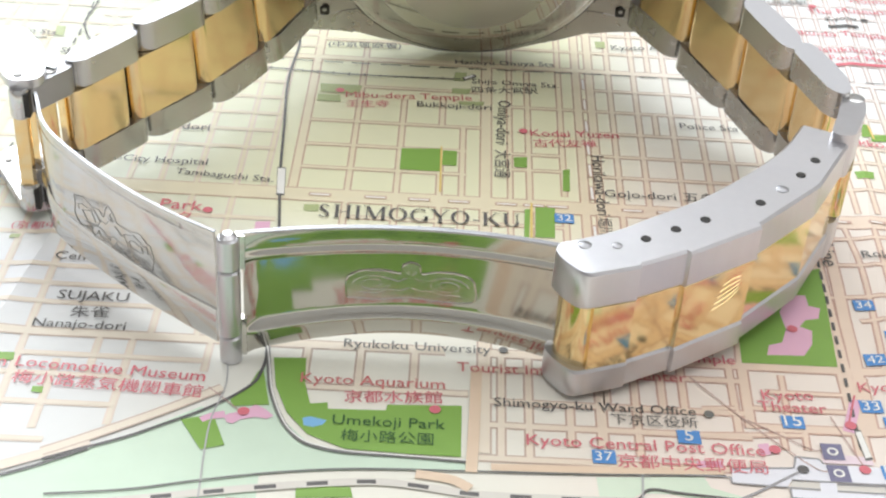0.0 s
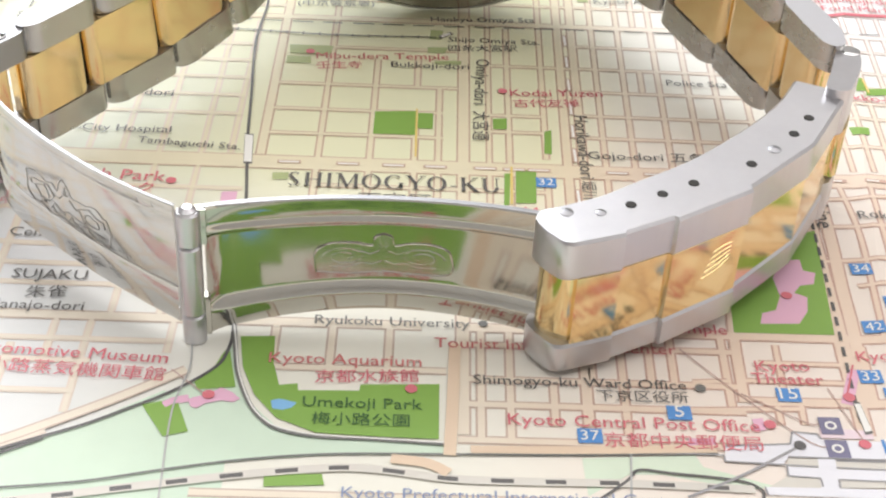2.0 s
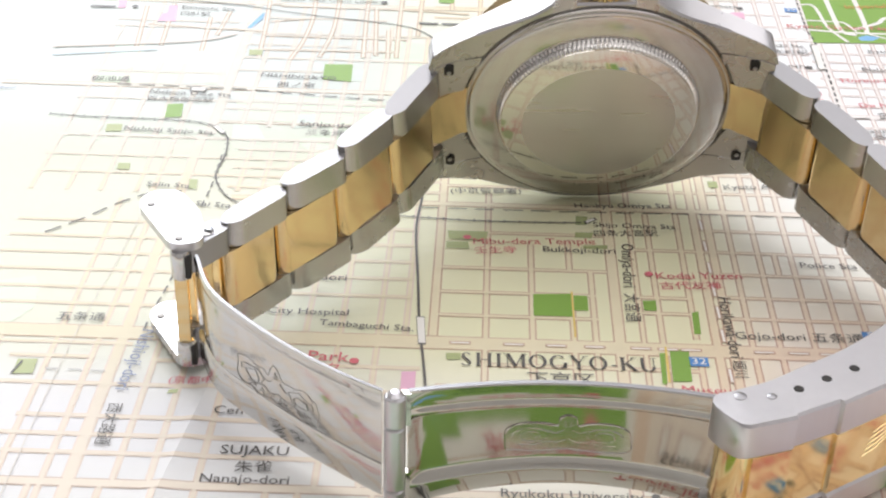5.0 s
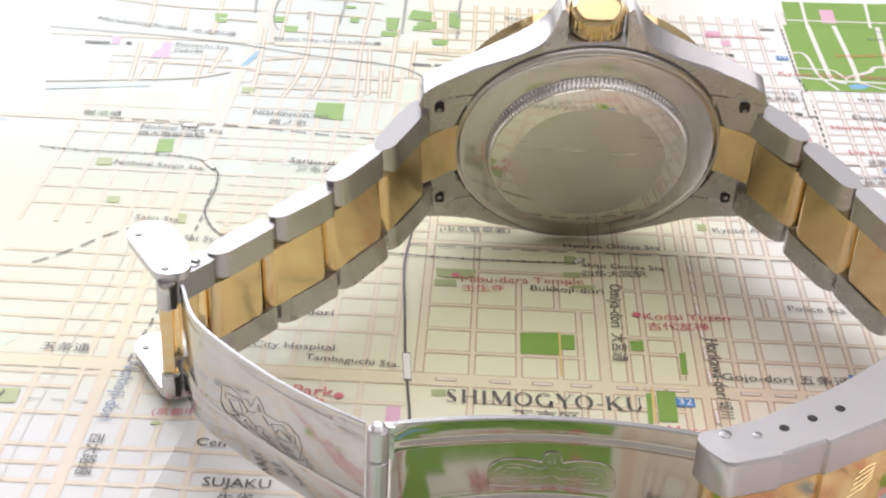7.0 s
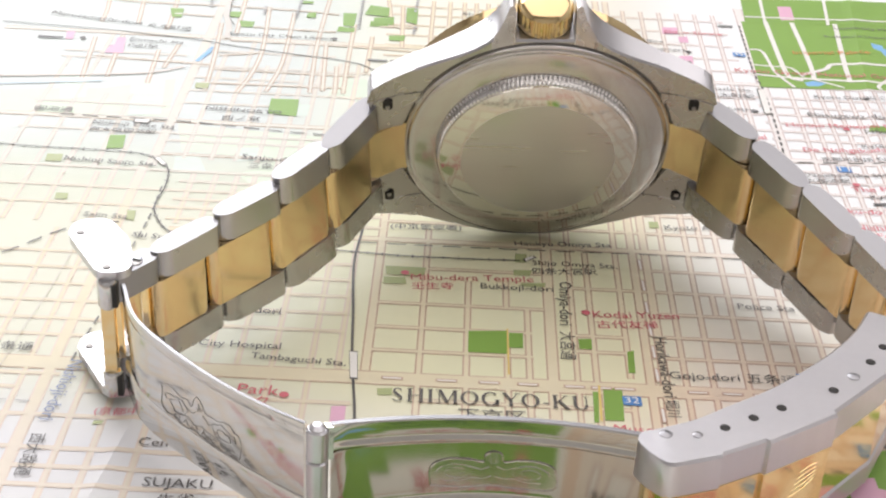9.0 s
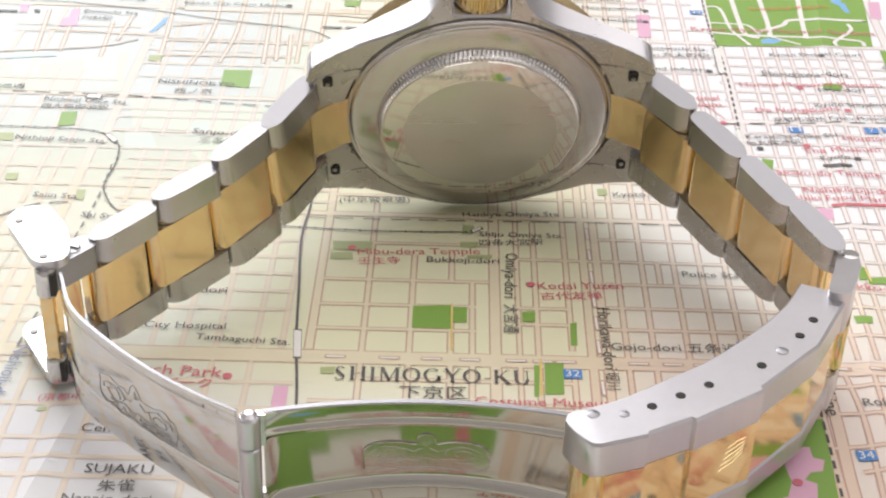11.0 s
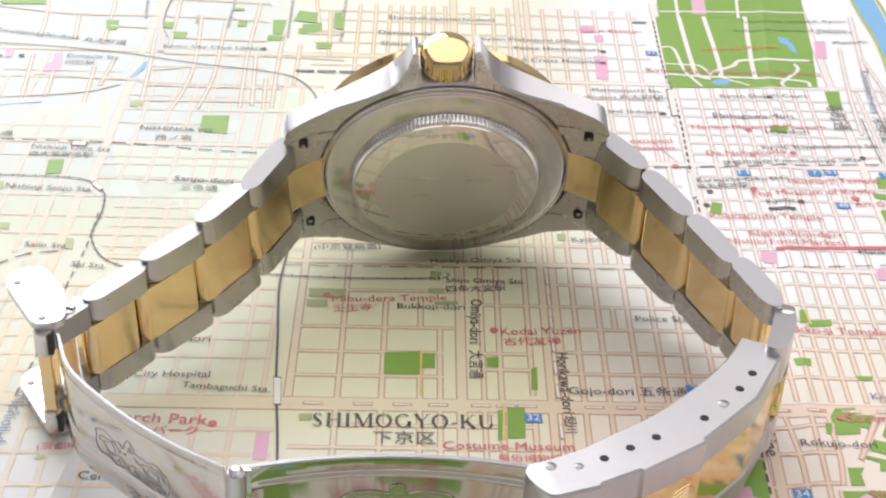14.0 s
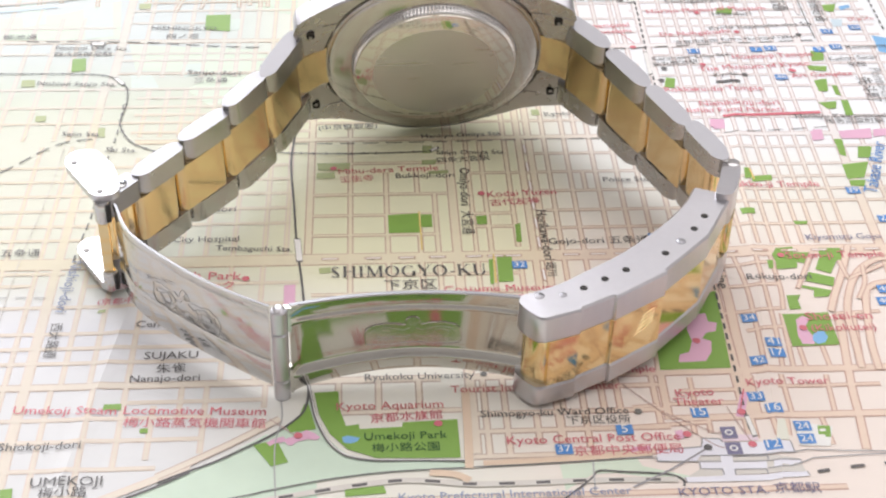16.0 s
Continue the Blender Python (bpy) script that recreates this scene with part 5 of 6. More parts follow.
road([(3.98, -3.04), (3.91, -3.73), (3.86, -4.28), (3.81, -5.18)], 0.1)
road([(3.33, -4.90), (3.69, -4.87)], 0.05)
road([(4.13, -5.22), (4.12, -5.49)], 0.05)
road([(4.37, -5.20), (4.35, -5.48)], 0.05)
road([(3.28, -5.31), (4.40, -5.25)], 0.05)
road([(-7.46, 13.03), (-7.27, 11.58), (-7.23, 10.83)], 0.05)
road([(-6.64, 12.16), (-6.51, 10.82)], 0.05)
road([(-6.01, 13.13), (-5.91, 11.09), (-5.92, 10.58)], 0.05)
road([(-7.18, 10.01), (-6.99, 7.84)], 0.05)
road([(-6.68, 10.15), (-6.57, 8.11)], 0.05)
road([(-5.87, 9.50), (-5.80, 7.91)], 0.05)
road([(-5.54, 9.84), (-5.63, 8.65)], 0.05)
road([(-4.89, 11.09), (-4.78, 9.25), (-4.73, 7.73)], 0.05)
road([(-4.61, 13.23), (-4.53, 10.55)], 0.05)
road([(-4.05, 12.15), (-3.93, 9.83), (-4.00, 8.54), (-4.15, 7.67)], 0.05)
road([(-3.51, 11.88), (-3.48, 9.85), (-3.51, 8.82), (-3.64, 7.79)], 0.05)
road([(-2.85, 12.84), (-2.91, 10.43), (-2.88, 8.85), (-2.85, 7.83)], 0.05)
road([(-2.25, 11.38), (-2.26, 9.40), (-2.25, 7.86)], 0.05)
road([(-1.86, 10.77), (-1.89, 8.91)], 0.05)
road([(-2.74, 10.28), (-2.63, 7.94)], 0.05)
road([(-2.45, 9.13), (-2.40, 7.85)], 0.05)
road([(-8.51, 12.40), (-6.77, 12.06), (-5.21, 12.07), (-3.28, 11.99), (-2.61, 11.88)], 0.05)
road([(-5.89, 11.49), (-5.10, 11.43)], 0.05)
road([(-6.99, 9.10), (-5.87, 8.99), (-4.74, 8.92)], 0.05)
road([(-4.71, 9.39), (-3.94, 9.62)], 0.05)
road([(-4.78, 8.72), (-2.09, 8.70)], 0.05)
road([(-4.85, 8.06), (-2.25, 8.12)], 0.05)
road([(-4.60, 10.19), (-2.20, 10.17), (-0.93, 10.06)], 0.05)
road([(-4.24, 10.96), (-2.60, 10.90)], 0.05)
road([(-4.86, 13.02), (-2.63, 12.86)], 0.05)
road([(-1.66, 13.37), (-1.49, 11.37)], 0.05)
road([(-1.31, 12.57), (-1.26, 10.26)], 0.05)
road([(-1.74, 11.35), (-0.97, 11.34)], 0.05)


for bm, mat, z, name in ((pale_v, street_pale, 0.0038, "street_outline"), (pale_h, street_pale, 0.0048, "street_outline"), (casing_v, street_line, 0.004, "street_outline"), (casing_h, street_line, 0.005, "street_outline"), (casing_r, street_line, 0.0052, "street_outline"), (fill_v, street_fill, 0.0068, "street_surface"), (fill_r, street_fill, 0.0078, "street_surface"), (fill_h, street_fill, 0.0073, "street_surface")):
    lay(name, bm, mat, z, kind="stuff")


# ---- the wristwatch, standing on its edge with the fold-over clasp open ----
watch = thing("wristwatch", "two-tone steel and gold wristwatch standing on its edge, clasp open", "watch")
HUB = Vector((0.9, -1.5, 1.0))


def loft(rings, caps=True):
    """A skin over closed rings of equal length."""
    bm = bmesh.new()
    made = [[bm.verts.new(p) for p in ring] for ring in rings]
    n = len(made[0])
    for a, b in zip(made, made[1:]):
        for i in range(n):
            bm.faces.new((a[i], a[(i + 1) % n], b[(i + 1) % n], b[i]))
    if caps:
        bm.faces.new(made[0][::-1]), bm.faces.new(made[-1])
    return bm


def frame_of(low, high, low_next, high_next):
    """The frame of a link: u along the strap, v out of the loop, w across the strap."""
    a, b = (Vector(low) + Vector(high)) / 2, (Vector(low_next) + Vector(high_next)) / 2
    w = (Vector(high) - Vector(low) + Vector(high_next) - Vector(low_next)).normalized()
    u = (b - a).normalized()
    v = w.cross(u)
    if v.dot(a - HUB) < 0:
        v = -v
    u = (u - w * u.dot(w)).normalized()
    m = Matrix((u, v, w)).transposed().to_4x4()
    m.translation = a
    width = ((Vector(high) - Vector(low)).length + (Vector(high_next) - Vector(low_next)).length) / 2
    return m, (b - a).length, width


LEFT = [((-1.25, 2.35, 0.82), (-1.34, 1.62, 2.6)), ((-1.819, 1.153, 0.521), (-1.938, 0.821, 2.346)), ((-2.423, 0.226, 0.393), (-2.522, 0.065, 2.098)),
        ((-3.17, -0.548, 0.326), (-3.191, -0.704, 1.94)), ((-3.832, -1.366, 0.275), (-3.85, -1.481, 1.817)), ((-4.217, -1.824, 0.258), (-4.2, -1.925, 1.793))]
RIGHT = [((3.02, 2.42, 0.93), (3.0, 1.85, 2.73)), ((3.666, 1.517, 0.708), (3.603, 1.191, 2.501)), ((4.211, 0.694, 0.559), (4.129, 0.157, 2.374)),
         ((4.758, -0.243, 0.481), (4.608, -0.742, 2.231)), ((5.2, -1.164, 0.397), (5.05, -1.576, 2.087))]

OFFSETS = ((0.24, 0.15, 0.24, 0.27, 0.27), (0.2, 0.2, 0.22, 0.22, 0.22))


def turn_round(cx, cy, r, a0, a1, steps):
    """Points on an arc, from angle a0 to a1 in degrees."""
    return [(cx + r * math.cos(a), cy + r * math.sin(a)) for a in (radians(a0 + (a1 - a0) * i / steps) for i in range(steps + 1))]


def finish_by_facing(bm, w):
    """Satin flanks toned darker and faces along the strap lighter, to even out the light by facing, and a polished
    chamfer between them.
    """
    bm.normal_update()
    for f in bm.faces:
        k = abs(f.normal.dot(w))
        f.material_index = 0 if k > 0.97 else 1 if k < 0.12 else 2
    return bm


def steel_cheek(length, w0, w1, m):
    """A link with a round nose, a long inner face and a shorter one that turns away at its end."""
    end, r = length - 0.235, 0.1
    outline = turn_round(0.155, 0.13, 0.14, 100, 268, 10) + [(0.19, -0.012), (length * 0.5, -0.016), (end - 0.03, -0.012)]
    outline += turn_round(end, 0.288, 0.3, -88, -48, 5)
    cx, cy = end + (0.3 - r) * math.cos(radians(48)), 0.288 - (0.3 - r) * math.sin(radians(48))
    outline += turn_round(cx, cy, r, -36, 72, 6) + [(length - 0.2, 0.29), (length * 0.5, 0.3), (0.22, 0.285)]
    bm = finish_by_facing(prism(outline, w0, w1, m, 0.05, 4), m.col[2].to_3d().normalized())
    return part("outer_link", bm, [steel_satin, steel_under_lighter, steel_polished], watch, "satin steel outer link, bright on its edge", angle=24)


def gold_outline(length):
    """A centre link: the start tucked in, the end rounded over."""
    return [(0.0, 0.12), (0.012, 0.06), (0.04, 0.02), (0.09, 0.002), (0.115, 0.0), (length - 0.215, 0.0)] + turn_round(length - 0.195, 0.155, 0.155, -90, 20, 9) + [(length - 0.06, 0.3), (0.0, 0.3)]


for knots in (LEFT, RIGHT):
    for i in range(4):
        m, length, width = frame_of(*knots[i], *knots[i + 1])
        half, gold = width / 2, width * 0.262
        steel_cheek(length, gold + 0.012, half, m)
        steel_cheek(length, -half, -gold - 0.012, m)
        # The gold centre links sit about a quarter link further from the case.
        ahead = knots[min(i + 2, len(knots) - 1)]
        s0, s1 = OFFSETS[knots is RIGHT][i:i + 2]
        mg, lg, _ = frame_of(*[tuple(Vector(p).lerp(Vector(q), s0)) for p, q in zip(knots[i], knots[i + 1])],
                             *[tuple(Vector(p).lerp(Vector(q), s1)) for p, q in zip(knots[i + 1], ahead)])
        if knots is RIGHT and i == 3:
            lg = 0.62
        part("centre_link", prism(gold_outline(lg), -gold, gold, mg, 0.02), gold_satin, watch, "satin yellow gold centre link", angle=24)
        hinge = mg @ pose(-0.005, 0.17, 0)
        part("link_pin", lathe([(0, -gold), (0.06, -gold), (0.06, gold), (0, gold)], hinge, 16), dark_gap, watch, "dark gap at the link joint")

# -- end links with the slotted screw, by the flip lock --
m, length, width = frame_of(*LEFT[4], *LEFT[5])
half, gold = width / 2, width * 0.262
for lo, hi in ((gold + 0.01, half), (-half, -gold - 0.01)):
    outline = rounded([(-0.03, 0.02), (length + 0.1, 0.02), (length + 0.1, 0.3), (-0.03, 0.33)], 0.13)
    part("end_piece", prism(outline, lo, hi, m, 0.02), steel_satin, watch, "steel end link with a slotted screw")
part("centre_link", prism(rounded([(0.27, 0.05), (length, 0.05), (length, 0.3), (0.27, 0.3)], 0.06), -gold, gold, m, 0.02), gold_satin, watch, "satin yellow gold centre link")
screw = part("screw", lathe([(0, half - 0.02), (0.1, half - 0.02), (0.1, half + 0.012), (0.085, half + 0.02), (0, half + 0.02)], m @ pose(0.26, 0.17, 0), 24), steel_polished, watch, "small polished slotted screw")
part("slot", box(-0.09, 0.09, -0.028, 0.028, half + 0.017, half + 0.025, m @ pose(0.26, 0.17, 0, 0, 0, 70), 0), dark_gap, screw, smooth=False)

# -- the flip lock: two steel cheeks joined by a slim gold bar --
lock = part("flip_lock", box(-4.46, -4.31, -2.07, -1.93, 0.52, 1.42, bevel=0.05), gold_polished, watch, "slim gold bar of the open flip lock")
for z0, z1 in ((1.42, 1.8), (0.16, 0.52)):
    part("bar_end", lathe([(0, z0), (0.1, z0), (0.12, z0 + 0.03), (0.12, z1 - 0.03), (0.1, z1), (0, z1)], pose(-4.38, -2.0, 0), 20), steel_polished, lock, "polished steel bar end")
    part("bar_gap", box(-4.32, -4.25, -2.1, -1.98, z0 + 0.04, z1 - 0.04, bevel=0.01), dark_gap, lock)
for z0, z1, dy in ((1.79, 1.9, 0.0), (0.12, 0.24, 0.0)):
    plate = rounded([(-4.47, -2.06 + dy), (-5.05, -1.1 + dy), (-4.98, -0.78 + dy), (-4.62, -0.69 + dy), (-4.28, -1.17 + dy), (-4.13, -1.66 + dy), (-4.12, -1.97 + dy)], 0.16)
    cheek = part("cheek", prism(plate, z0, z1, Matrix(), 0.03), steel_brushed, lock, "bright steel cheek of the flip lock")
    for x, y in ((-4.4, -1.9), (-4.88, -1.1)):
        part("rivet", lathe([(0, 0), (0.05, 0), (0.045, 0.012), (0, 0.016)], pose(x, y + dy, z1 + 0.0005), 16), steel_shadow, cheek)


def sheet(way, profile, low, high, thick, bow=0.0, flat_end=0.0, lean=0.0):
    """A bent strip: way in plan, profile of (share of its height, offset to the left), its edges running between low and high heights;
    bow lifts the lower edge, lean draws it inwards, and the relief sets in past flat_end."""
    rings = []
    for i, p in enumerate(way):
        a, b = way[max(0, i - 1)], way[min(len(way) - 1, i + 1)]
        side = Vector((-(b - a).y, (b - a).x)).normalized()
        k = i / (len(way) - 1)
        z0, z1 = low[0] + (low[1] - low[0]) * k, high[0] + (high[1] - high[0]) * k
        swell = math.sin(math.pi * k)
        z0 += bow * swell
        rise = min(1.0, max(0.0, (k - flat_end) / 0.025)) if flat_end else 1.0
        rise = rise * rise * (3 - 2 * rise)
        rows = [(s, o * rise + lean * swell * (1 - s)) for s, o in profile]
        front = [Vector((*(p + side * o), z0 + s * (z1 - z0))) for s, o in rows]
        back = [Vector((*(p + side * (o + thick)), z0 + s * (z1 - z0))) for s, o in reversed(rows)]
        rings.append(front + back)
    return loft(rings)


# -- long blade from the flip lock to the hinge, bulging outwards --
way = spline([(-4.2, -2.1), (-3.93, -2.77), (-3.4, -3.36), (-2.83, -3.85), (-2.3, -4.2), (-1.85, -4.43)], 7)
flat = [(0, 0.012), (0.02, 0), (0.285, 0.0), (0.312, 0.02), (0.33, 0.012), (0.5, 0.012), (0.88, 0.012), (0.895, 0.018), (0.91, 0.002), (0.98, 0), (1, 0.012)]
def dimmed_edge(bm):
    """The level edges of a blade take the darker satin steel, put on to dim the glare there."""
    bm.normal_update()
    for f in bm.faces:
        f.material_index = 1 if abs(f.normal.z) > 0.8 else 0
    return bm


long_blade = part("long_blade", dimmed_edge(sheet(way, flat, (0.27, 0.19), (1.8, 1.62), 0.038, 0.03, 0.0, 0.08)), [steel_long, steel_satin], watch, "thin curved steel clasp blade, smudged and engraved")



def on_sheet(way, low, high, k, share, lift, bow=0.0, lean=0.0):
    """A point on a bent strip: k along it, share of its height, lifted off its outer side."""
    i = max(0.0, min(0.9999, k)) * (len(way) - 1)
    a, b = way[int(i)], way[int(i) + 1]
    side = Vector((-(b - a).y, (b - a).x)).normalized()
    z0, z1 = low[0] + (low[1] - low[0]) * k, high[0] + (high[1] - high[0]) * k
    swell = math.sin(math.pi * k)
    z0 += bow * swell
    return Vector((*(a.lerp(b, i - int(i)) - side * (lift - lean * swell * (1 - share))), z0 + share * (z1 - z0)))


def bead(points, r):
    """A thin raised bead along points in space."""
    rings = []
    for i, p in enumerate(points):
        t = (points[min(len(points) - 1, i + 1)] - points[max(0, i - 1)]).normalized()
        u = t.cross(Vector((0.3, 0.5, 0.8))).normalized()
        v = t.cross(u)
        rings.append([p + (u * math.cos(a) + v * math.sin(a)) * r for a in (0, 1.26, 2.51, 3.77, 5.03)])
    return loft(rings)


def oval(place, k0, s0, rk, rs, r, start=0.0, end=2 * math.pi, steps=28):
    return bead([place(k0 + rk * math.cos(start + (end - start) * i / steps), s0 + rs * math.sin(start + (end - start) * i / steps)) for i in range(steps + 1)], r)


CREST = [(-1.0, -0.75), (-1.02, 0.1), (-0.93, 0.5), (-0.7, 0.68), (-0.4, 0.66), (-0.17, 0.52), (-0.13, 0.95), (0.0, 1.12), (0.13, 0.95), (0.17, 0.52), (0.4, 0.66), (0.7, 0.68), (0.93, 0.5), (1.02, 0.1), (1.0, -0.75), (0.5, -0.92), (0.0, -0.82), (-0.5, -0.92)]


def crest(k0, s0, rk, rs):
    """The outline of the stamped crest: two wide lobes and a small crown between them."""
    return [(k0 + rk * u, s0 + rs * v) for u, v in spline(CREST + CREST[:1], 4)]


def crest_lines(place, k0, s0, rk, rs, r):
    """The raised lines of the crest: its rim, a scroll in each lobe, the crown's tines and a row of short strokes."""
    made = [bead([place(k, v) for k, v in crest(k0, s0, rk, rs)], r)]
    for c in (-1, 1):
        turns = [(1.0 - 0.028 * i, 0.42 * i) for i in range(26)]
        made.append(bead([place(k0 + rk * (0.58 * c + 0.34 * q * math.cos(a) * c), s0 + rs * (-0.02 + 0.5 * q * math.sin(a))) for q, a in turns], r * 0.85))
        made.append(bead([place(k0 + rk * c * u, s0 + rs * v) for u, v in ((0.06, 0.3), (0.2, 0.1), (0.32, 0.24), (0.46, 0.34))], r * 0.85))
        made.append(bead([place(k0 + rk * c * u, s0 + rs * v) for u, v in ((0.02, -0.25), (0.16, -0.42), (0.34, -0.36), (0.52, -0.55), (0.8, -0.5))], r * 0.85))
    for i in range(5):
        a = math.pi * (0.14 + 0.18 * i)
        made.append(bead([place(k0 + 0.03 * rk * math.cos(a), s0 + rs * (0.4 + 0.1 * math.sin(a))), place(k0 + 0.1 * rk * math.cos(a), s0 + rs * (0.5 + 0.4 * math.sin(a)))], r * 0.6))
    for i in range(11):
        k = k0 + (i - 5) * 0.15 * rk
        made.append(bead([place(k, s0 - 0.74 * rs), place(k + 0.03 * rk, s0 - 0.55 * rs), place(k + 0.08 * rk, s0 - 0.72 * rs)], r * 0.8))
    return merge(*made)


def on_long(k, share):
    """The blade's worn face; the stamping wavers a little."""
    return on_sheet(way, (0.27, 0.19), (1.8, 1.62), k + 0.006 * math.sin(90 * k + 31 * share), share + 0.018 * math.sin(75 * k - 43 * share), -0.008, 0.03, 0.08)


part("stamped_mark", crest_lines(on_long, 0.505, 0.5, 0.175, 0.18, 0.0045), steel_etched, long_blade, "stamped crest on the blade")
# Three small dark ovals near the blade's upper edge.
for k in (0.57, 0.84, 0.91):
    part("dark_spot", oval(on_long, k, 0.94, 0.006, 0.012, 0.008, steps=10), dark_gap, long_blade)

# -- hinge --
for z0, z1 in ((-0.0, 0.35), (0.36, 1.2), (1.21, 1.6)):
    part("hinge_knuckle", lathe([(0, z0), (0.1, z0), (0.12, z0 + 0.015), (0.12, z1 - 0.02), (0.1, z1), (0, z1)], pose(-1.7, -4.46, 0), 24), steel_brushed, watch, "steel hinge knuckle of the clasp")
part("hinge_pin", lathe([(0, 1.57), (0.095, 1.57), (0.09, 1.61), (0.05, 1.645), (0, 1.65)], pose(-1.7, -4.46, 0), 24), steel_brushed, watch, "rounded polished hinge pin end")

# -- short pressed blade with two ribs, bowed inwards --
way = arc_through((-1.555, -4.425), (1.95, -4.42), -0.235, 40)
ribbed = [(0, 0.05), (0.02, 0.04), (0.05, 0.027), (0.1, 0.01), (0.13, 0.0), (0.155, -0.008), (0.17, -0.01), (0.182, -0.006), (0.194, 0.006), (0.21, 0.026), (0.225, 0.043), (0.24, 0.057), (0.255, 0.066), (0.27, 0.07), (0.3, 0.07), (0.735, 0.07), (0.75, 0.066), (0.762, 0.053),
          (0.775, 0.03), (0.786, 0.01), (0.796, -0.004), (0.806, -0.008), (0.818, -0.004), (0.832, 0.01), (0.845, 0.02), (0.855, 0.021), (0.868, 0.014), (0.88, 0.008), (0.975, -0.004), (0.988, -0.006), (1, 0.004)]
short_blade = part("short_blade", dimmed_edge(sheet(way, ribbed, (0.05, 0.08), (1.62, 1.62), 0.06, 0.15, 0.008)), [steel_blade, steel_satin], watch, "mirror-bright pressed steel clasp blade with two ribs", angle=25)


def on_short(k, share):
    return on_sheet(way, (0.05, 0.08), (1.62, 1.62), k, share, -0.066, 0.15)


def on_short_mark(k, share):
    return on_sheet(way, (0.05, 0.08), (1.62, 1.62), k, share, -0.062, 0.15)


def plaque(place, outline, k0, s0):
    """A thin raised plate within an outline, following the blade."""
    bm = bmesh.new()
    n = len(outline)
    rings = [[bm.verts.new(place(k0 + q * (k - k0), s0 + q * (v - s0))) for k, v in outline] for q in (0.06, 0.3, 0.6, 0.85, 1.0)]
    bm.faces.new(rings[0])
    for low, high in zip(rings, rings[1:]):
        for i in range(n):
            bm.faces.new((low[i], low[(i + 1) % n], high[(i + 1) % n], high[i]))
    bm.normal_update()
    made = bmesh.ops.extrude_face_region(bm, geom=bm.faces[:])
    for v in made["geom"]:
        if isinstance(v, bmesh.types.BMVert):
            v.co.y -= 0.008
    return bm


outline = crest(0.495, 0.475, 0.19, 0.165)
part("stamped_plaque", plaque(on_short, outline[:-1], 0.495, 0.475), steel_plaque, short_blade, "raised crest-shaped plate on the blade")
part("stamped_mark", crest_lines(on_short_mark, 0.495, 0.475, 0.19, 0.165, 0.011), steel_plaque, short_blade, "raised lines of the stamped crest")
for z0, z1 in ((0.07, 0.55), (1.2, 1.61)):
    part("hinge_tab", box(-1.64, -1.53, -4.46, -4.37, z0, z1, bevel=0.02), steel_blade, short_blade, "steel tab of the blade at the hinge")

# -- the clasp cover --
OUTER = spline([(1.97, -4.86), (2.55, -4.68), (3.05, -4.43), (3.62, -4.1), (4.14, -3.67), (4.57, -3.22), (4.89, -2.76), (5.12, -2.27)], 8)


def cover_z(k):
    return 0.06 + 0.26 * k, 1.67 + 0.21 * k


STEPS = (7.0, 15.0, 26.5)  # where the cover's outer face steps in and out


FACETS = (0.0, 7.0, 15.0, 26.5, 40.0, 56.0)


def on_cover(i):
    """The plan point and the inward side at station i of the cover, and how far its flat facet lies inwards of the curve."""
    def curve(k):
        j = min(int(k), len(OUTER) - 2)
        return OUTER[j].lerp(OUTER[j + 1], k - j)
    f0, f1 = next((a, b) for a, b in zip(FACETS, FACETS[1:]) if i <= b)
    along = curve(min(56.0, i + 2)) - curve(max(0.0, i - 2))
    side = Vector((-along.y, along.x)).normalized()
    return curve(i), side, (curve(f0).lerp(curve(f1), (i - f0) / (f1 - f0)) - curve(i)).dot(side)


def cover_lift(i):
    return -0.035 if i < STEPS[0] else -0.05 if STEPS[1] < i < STEPS[2] else 0.0


NOSE = (((1.63, -4.5), (1.645, -4.41)), ((1.66, -4.58), (1.655, -4.36)), ((1.73, -4.7), (1.69, -4.31)), ((1.82, -4.815), (1.75, -4.285)), ((1.89, -4.88), (1.8, -4.275)))  # outer and inner plan points of the rounded end


def cover_strip(share0, share1, v0, v1, start=0, ease=0.03):
    """A strip along the cover: shares of its height, from v0 to v1 inwards of its outer face. One that starts at 0 gets the rounded nose."""
    def section(e, z0, z1, a, b):
        return [(a + e, z0), (b - e, z0), (b, z0 + e), (b, z1 - e), (b - e, z1), (a + e, z1), (a, z1 - e), (a, z0 + e)]

    rings, n = [], len(OUTER) - 1
    if start == 0:
        for outer, inner in NOSE:
            outer, inner = Vector(outer), Vector(inner)
            way, reach = (inner - outer).normalized(), (inner - outer).length
            low, high = cover_z((outer.x - 1.97) / 4.5)
            rings.append([Vector((*(outer + way * v), z)) for v, z in section(min(ease, reach * 0.3), low + share0 * (high - low), low + share1 * (high - low), 0.0, reach)])
    for i in sorted([*range(start, n + 1), *(k + d for k in STEPS for d in (-0.12, 0.12))]):
        if i in STEPS:
            continue
        p0, side, flat = on_cover(i)
        low, high = cover_z(i / n)
        if v1 > 0.5:
            v1 = 0.6 + 0.12 * math.sin(math.pi * min(1.0, i / n))
        rings.append([Vector((*(p0 + side * v), z)) for v, z in section(ease, low + share0 * (high - low), low + share1 * (high - low), v0 + cover_lift(i) + flat, v1)])
    return rings


cover = part("clasp_cover", loft(cover_strip(0.72, 1.0, 0.0, 0.6)), steel_brushed, watch, "satin steel clasp cover edge with a row of pin holes")
part("lower_rail", loft(cover_strip(0.0, 0.215, 0.0, 0.6)), steel_brushed, cover, "satin steel lower rail of the clasp cover")
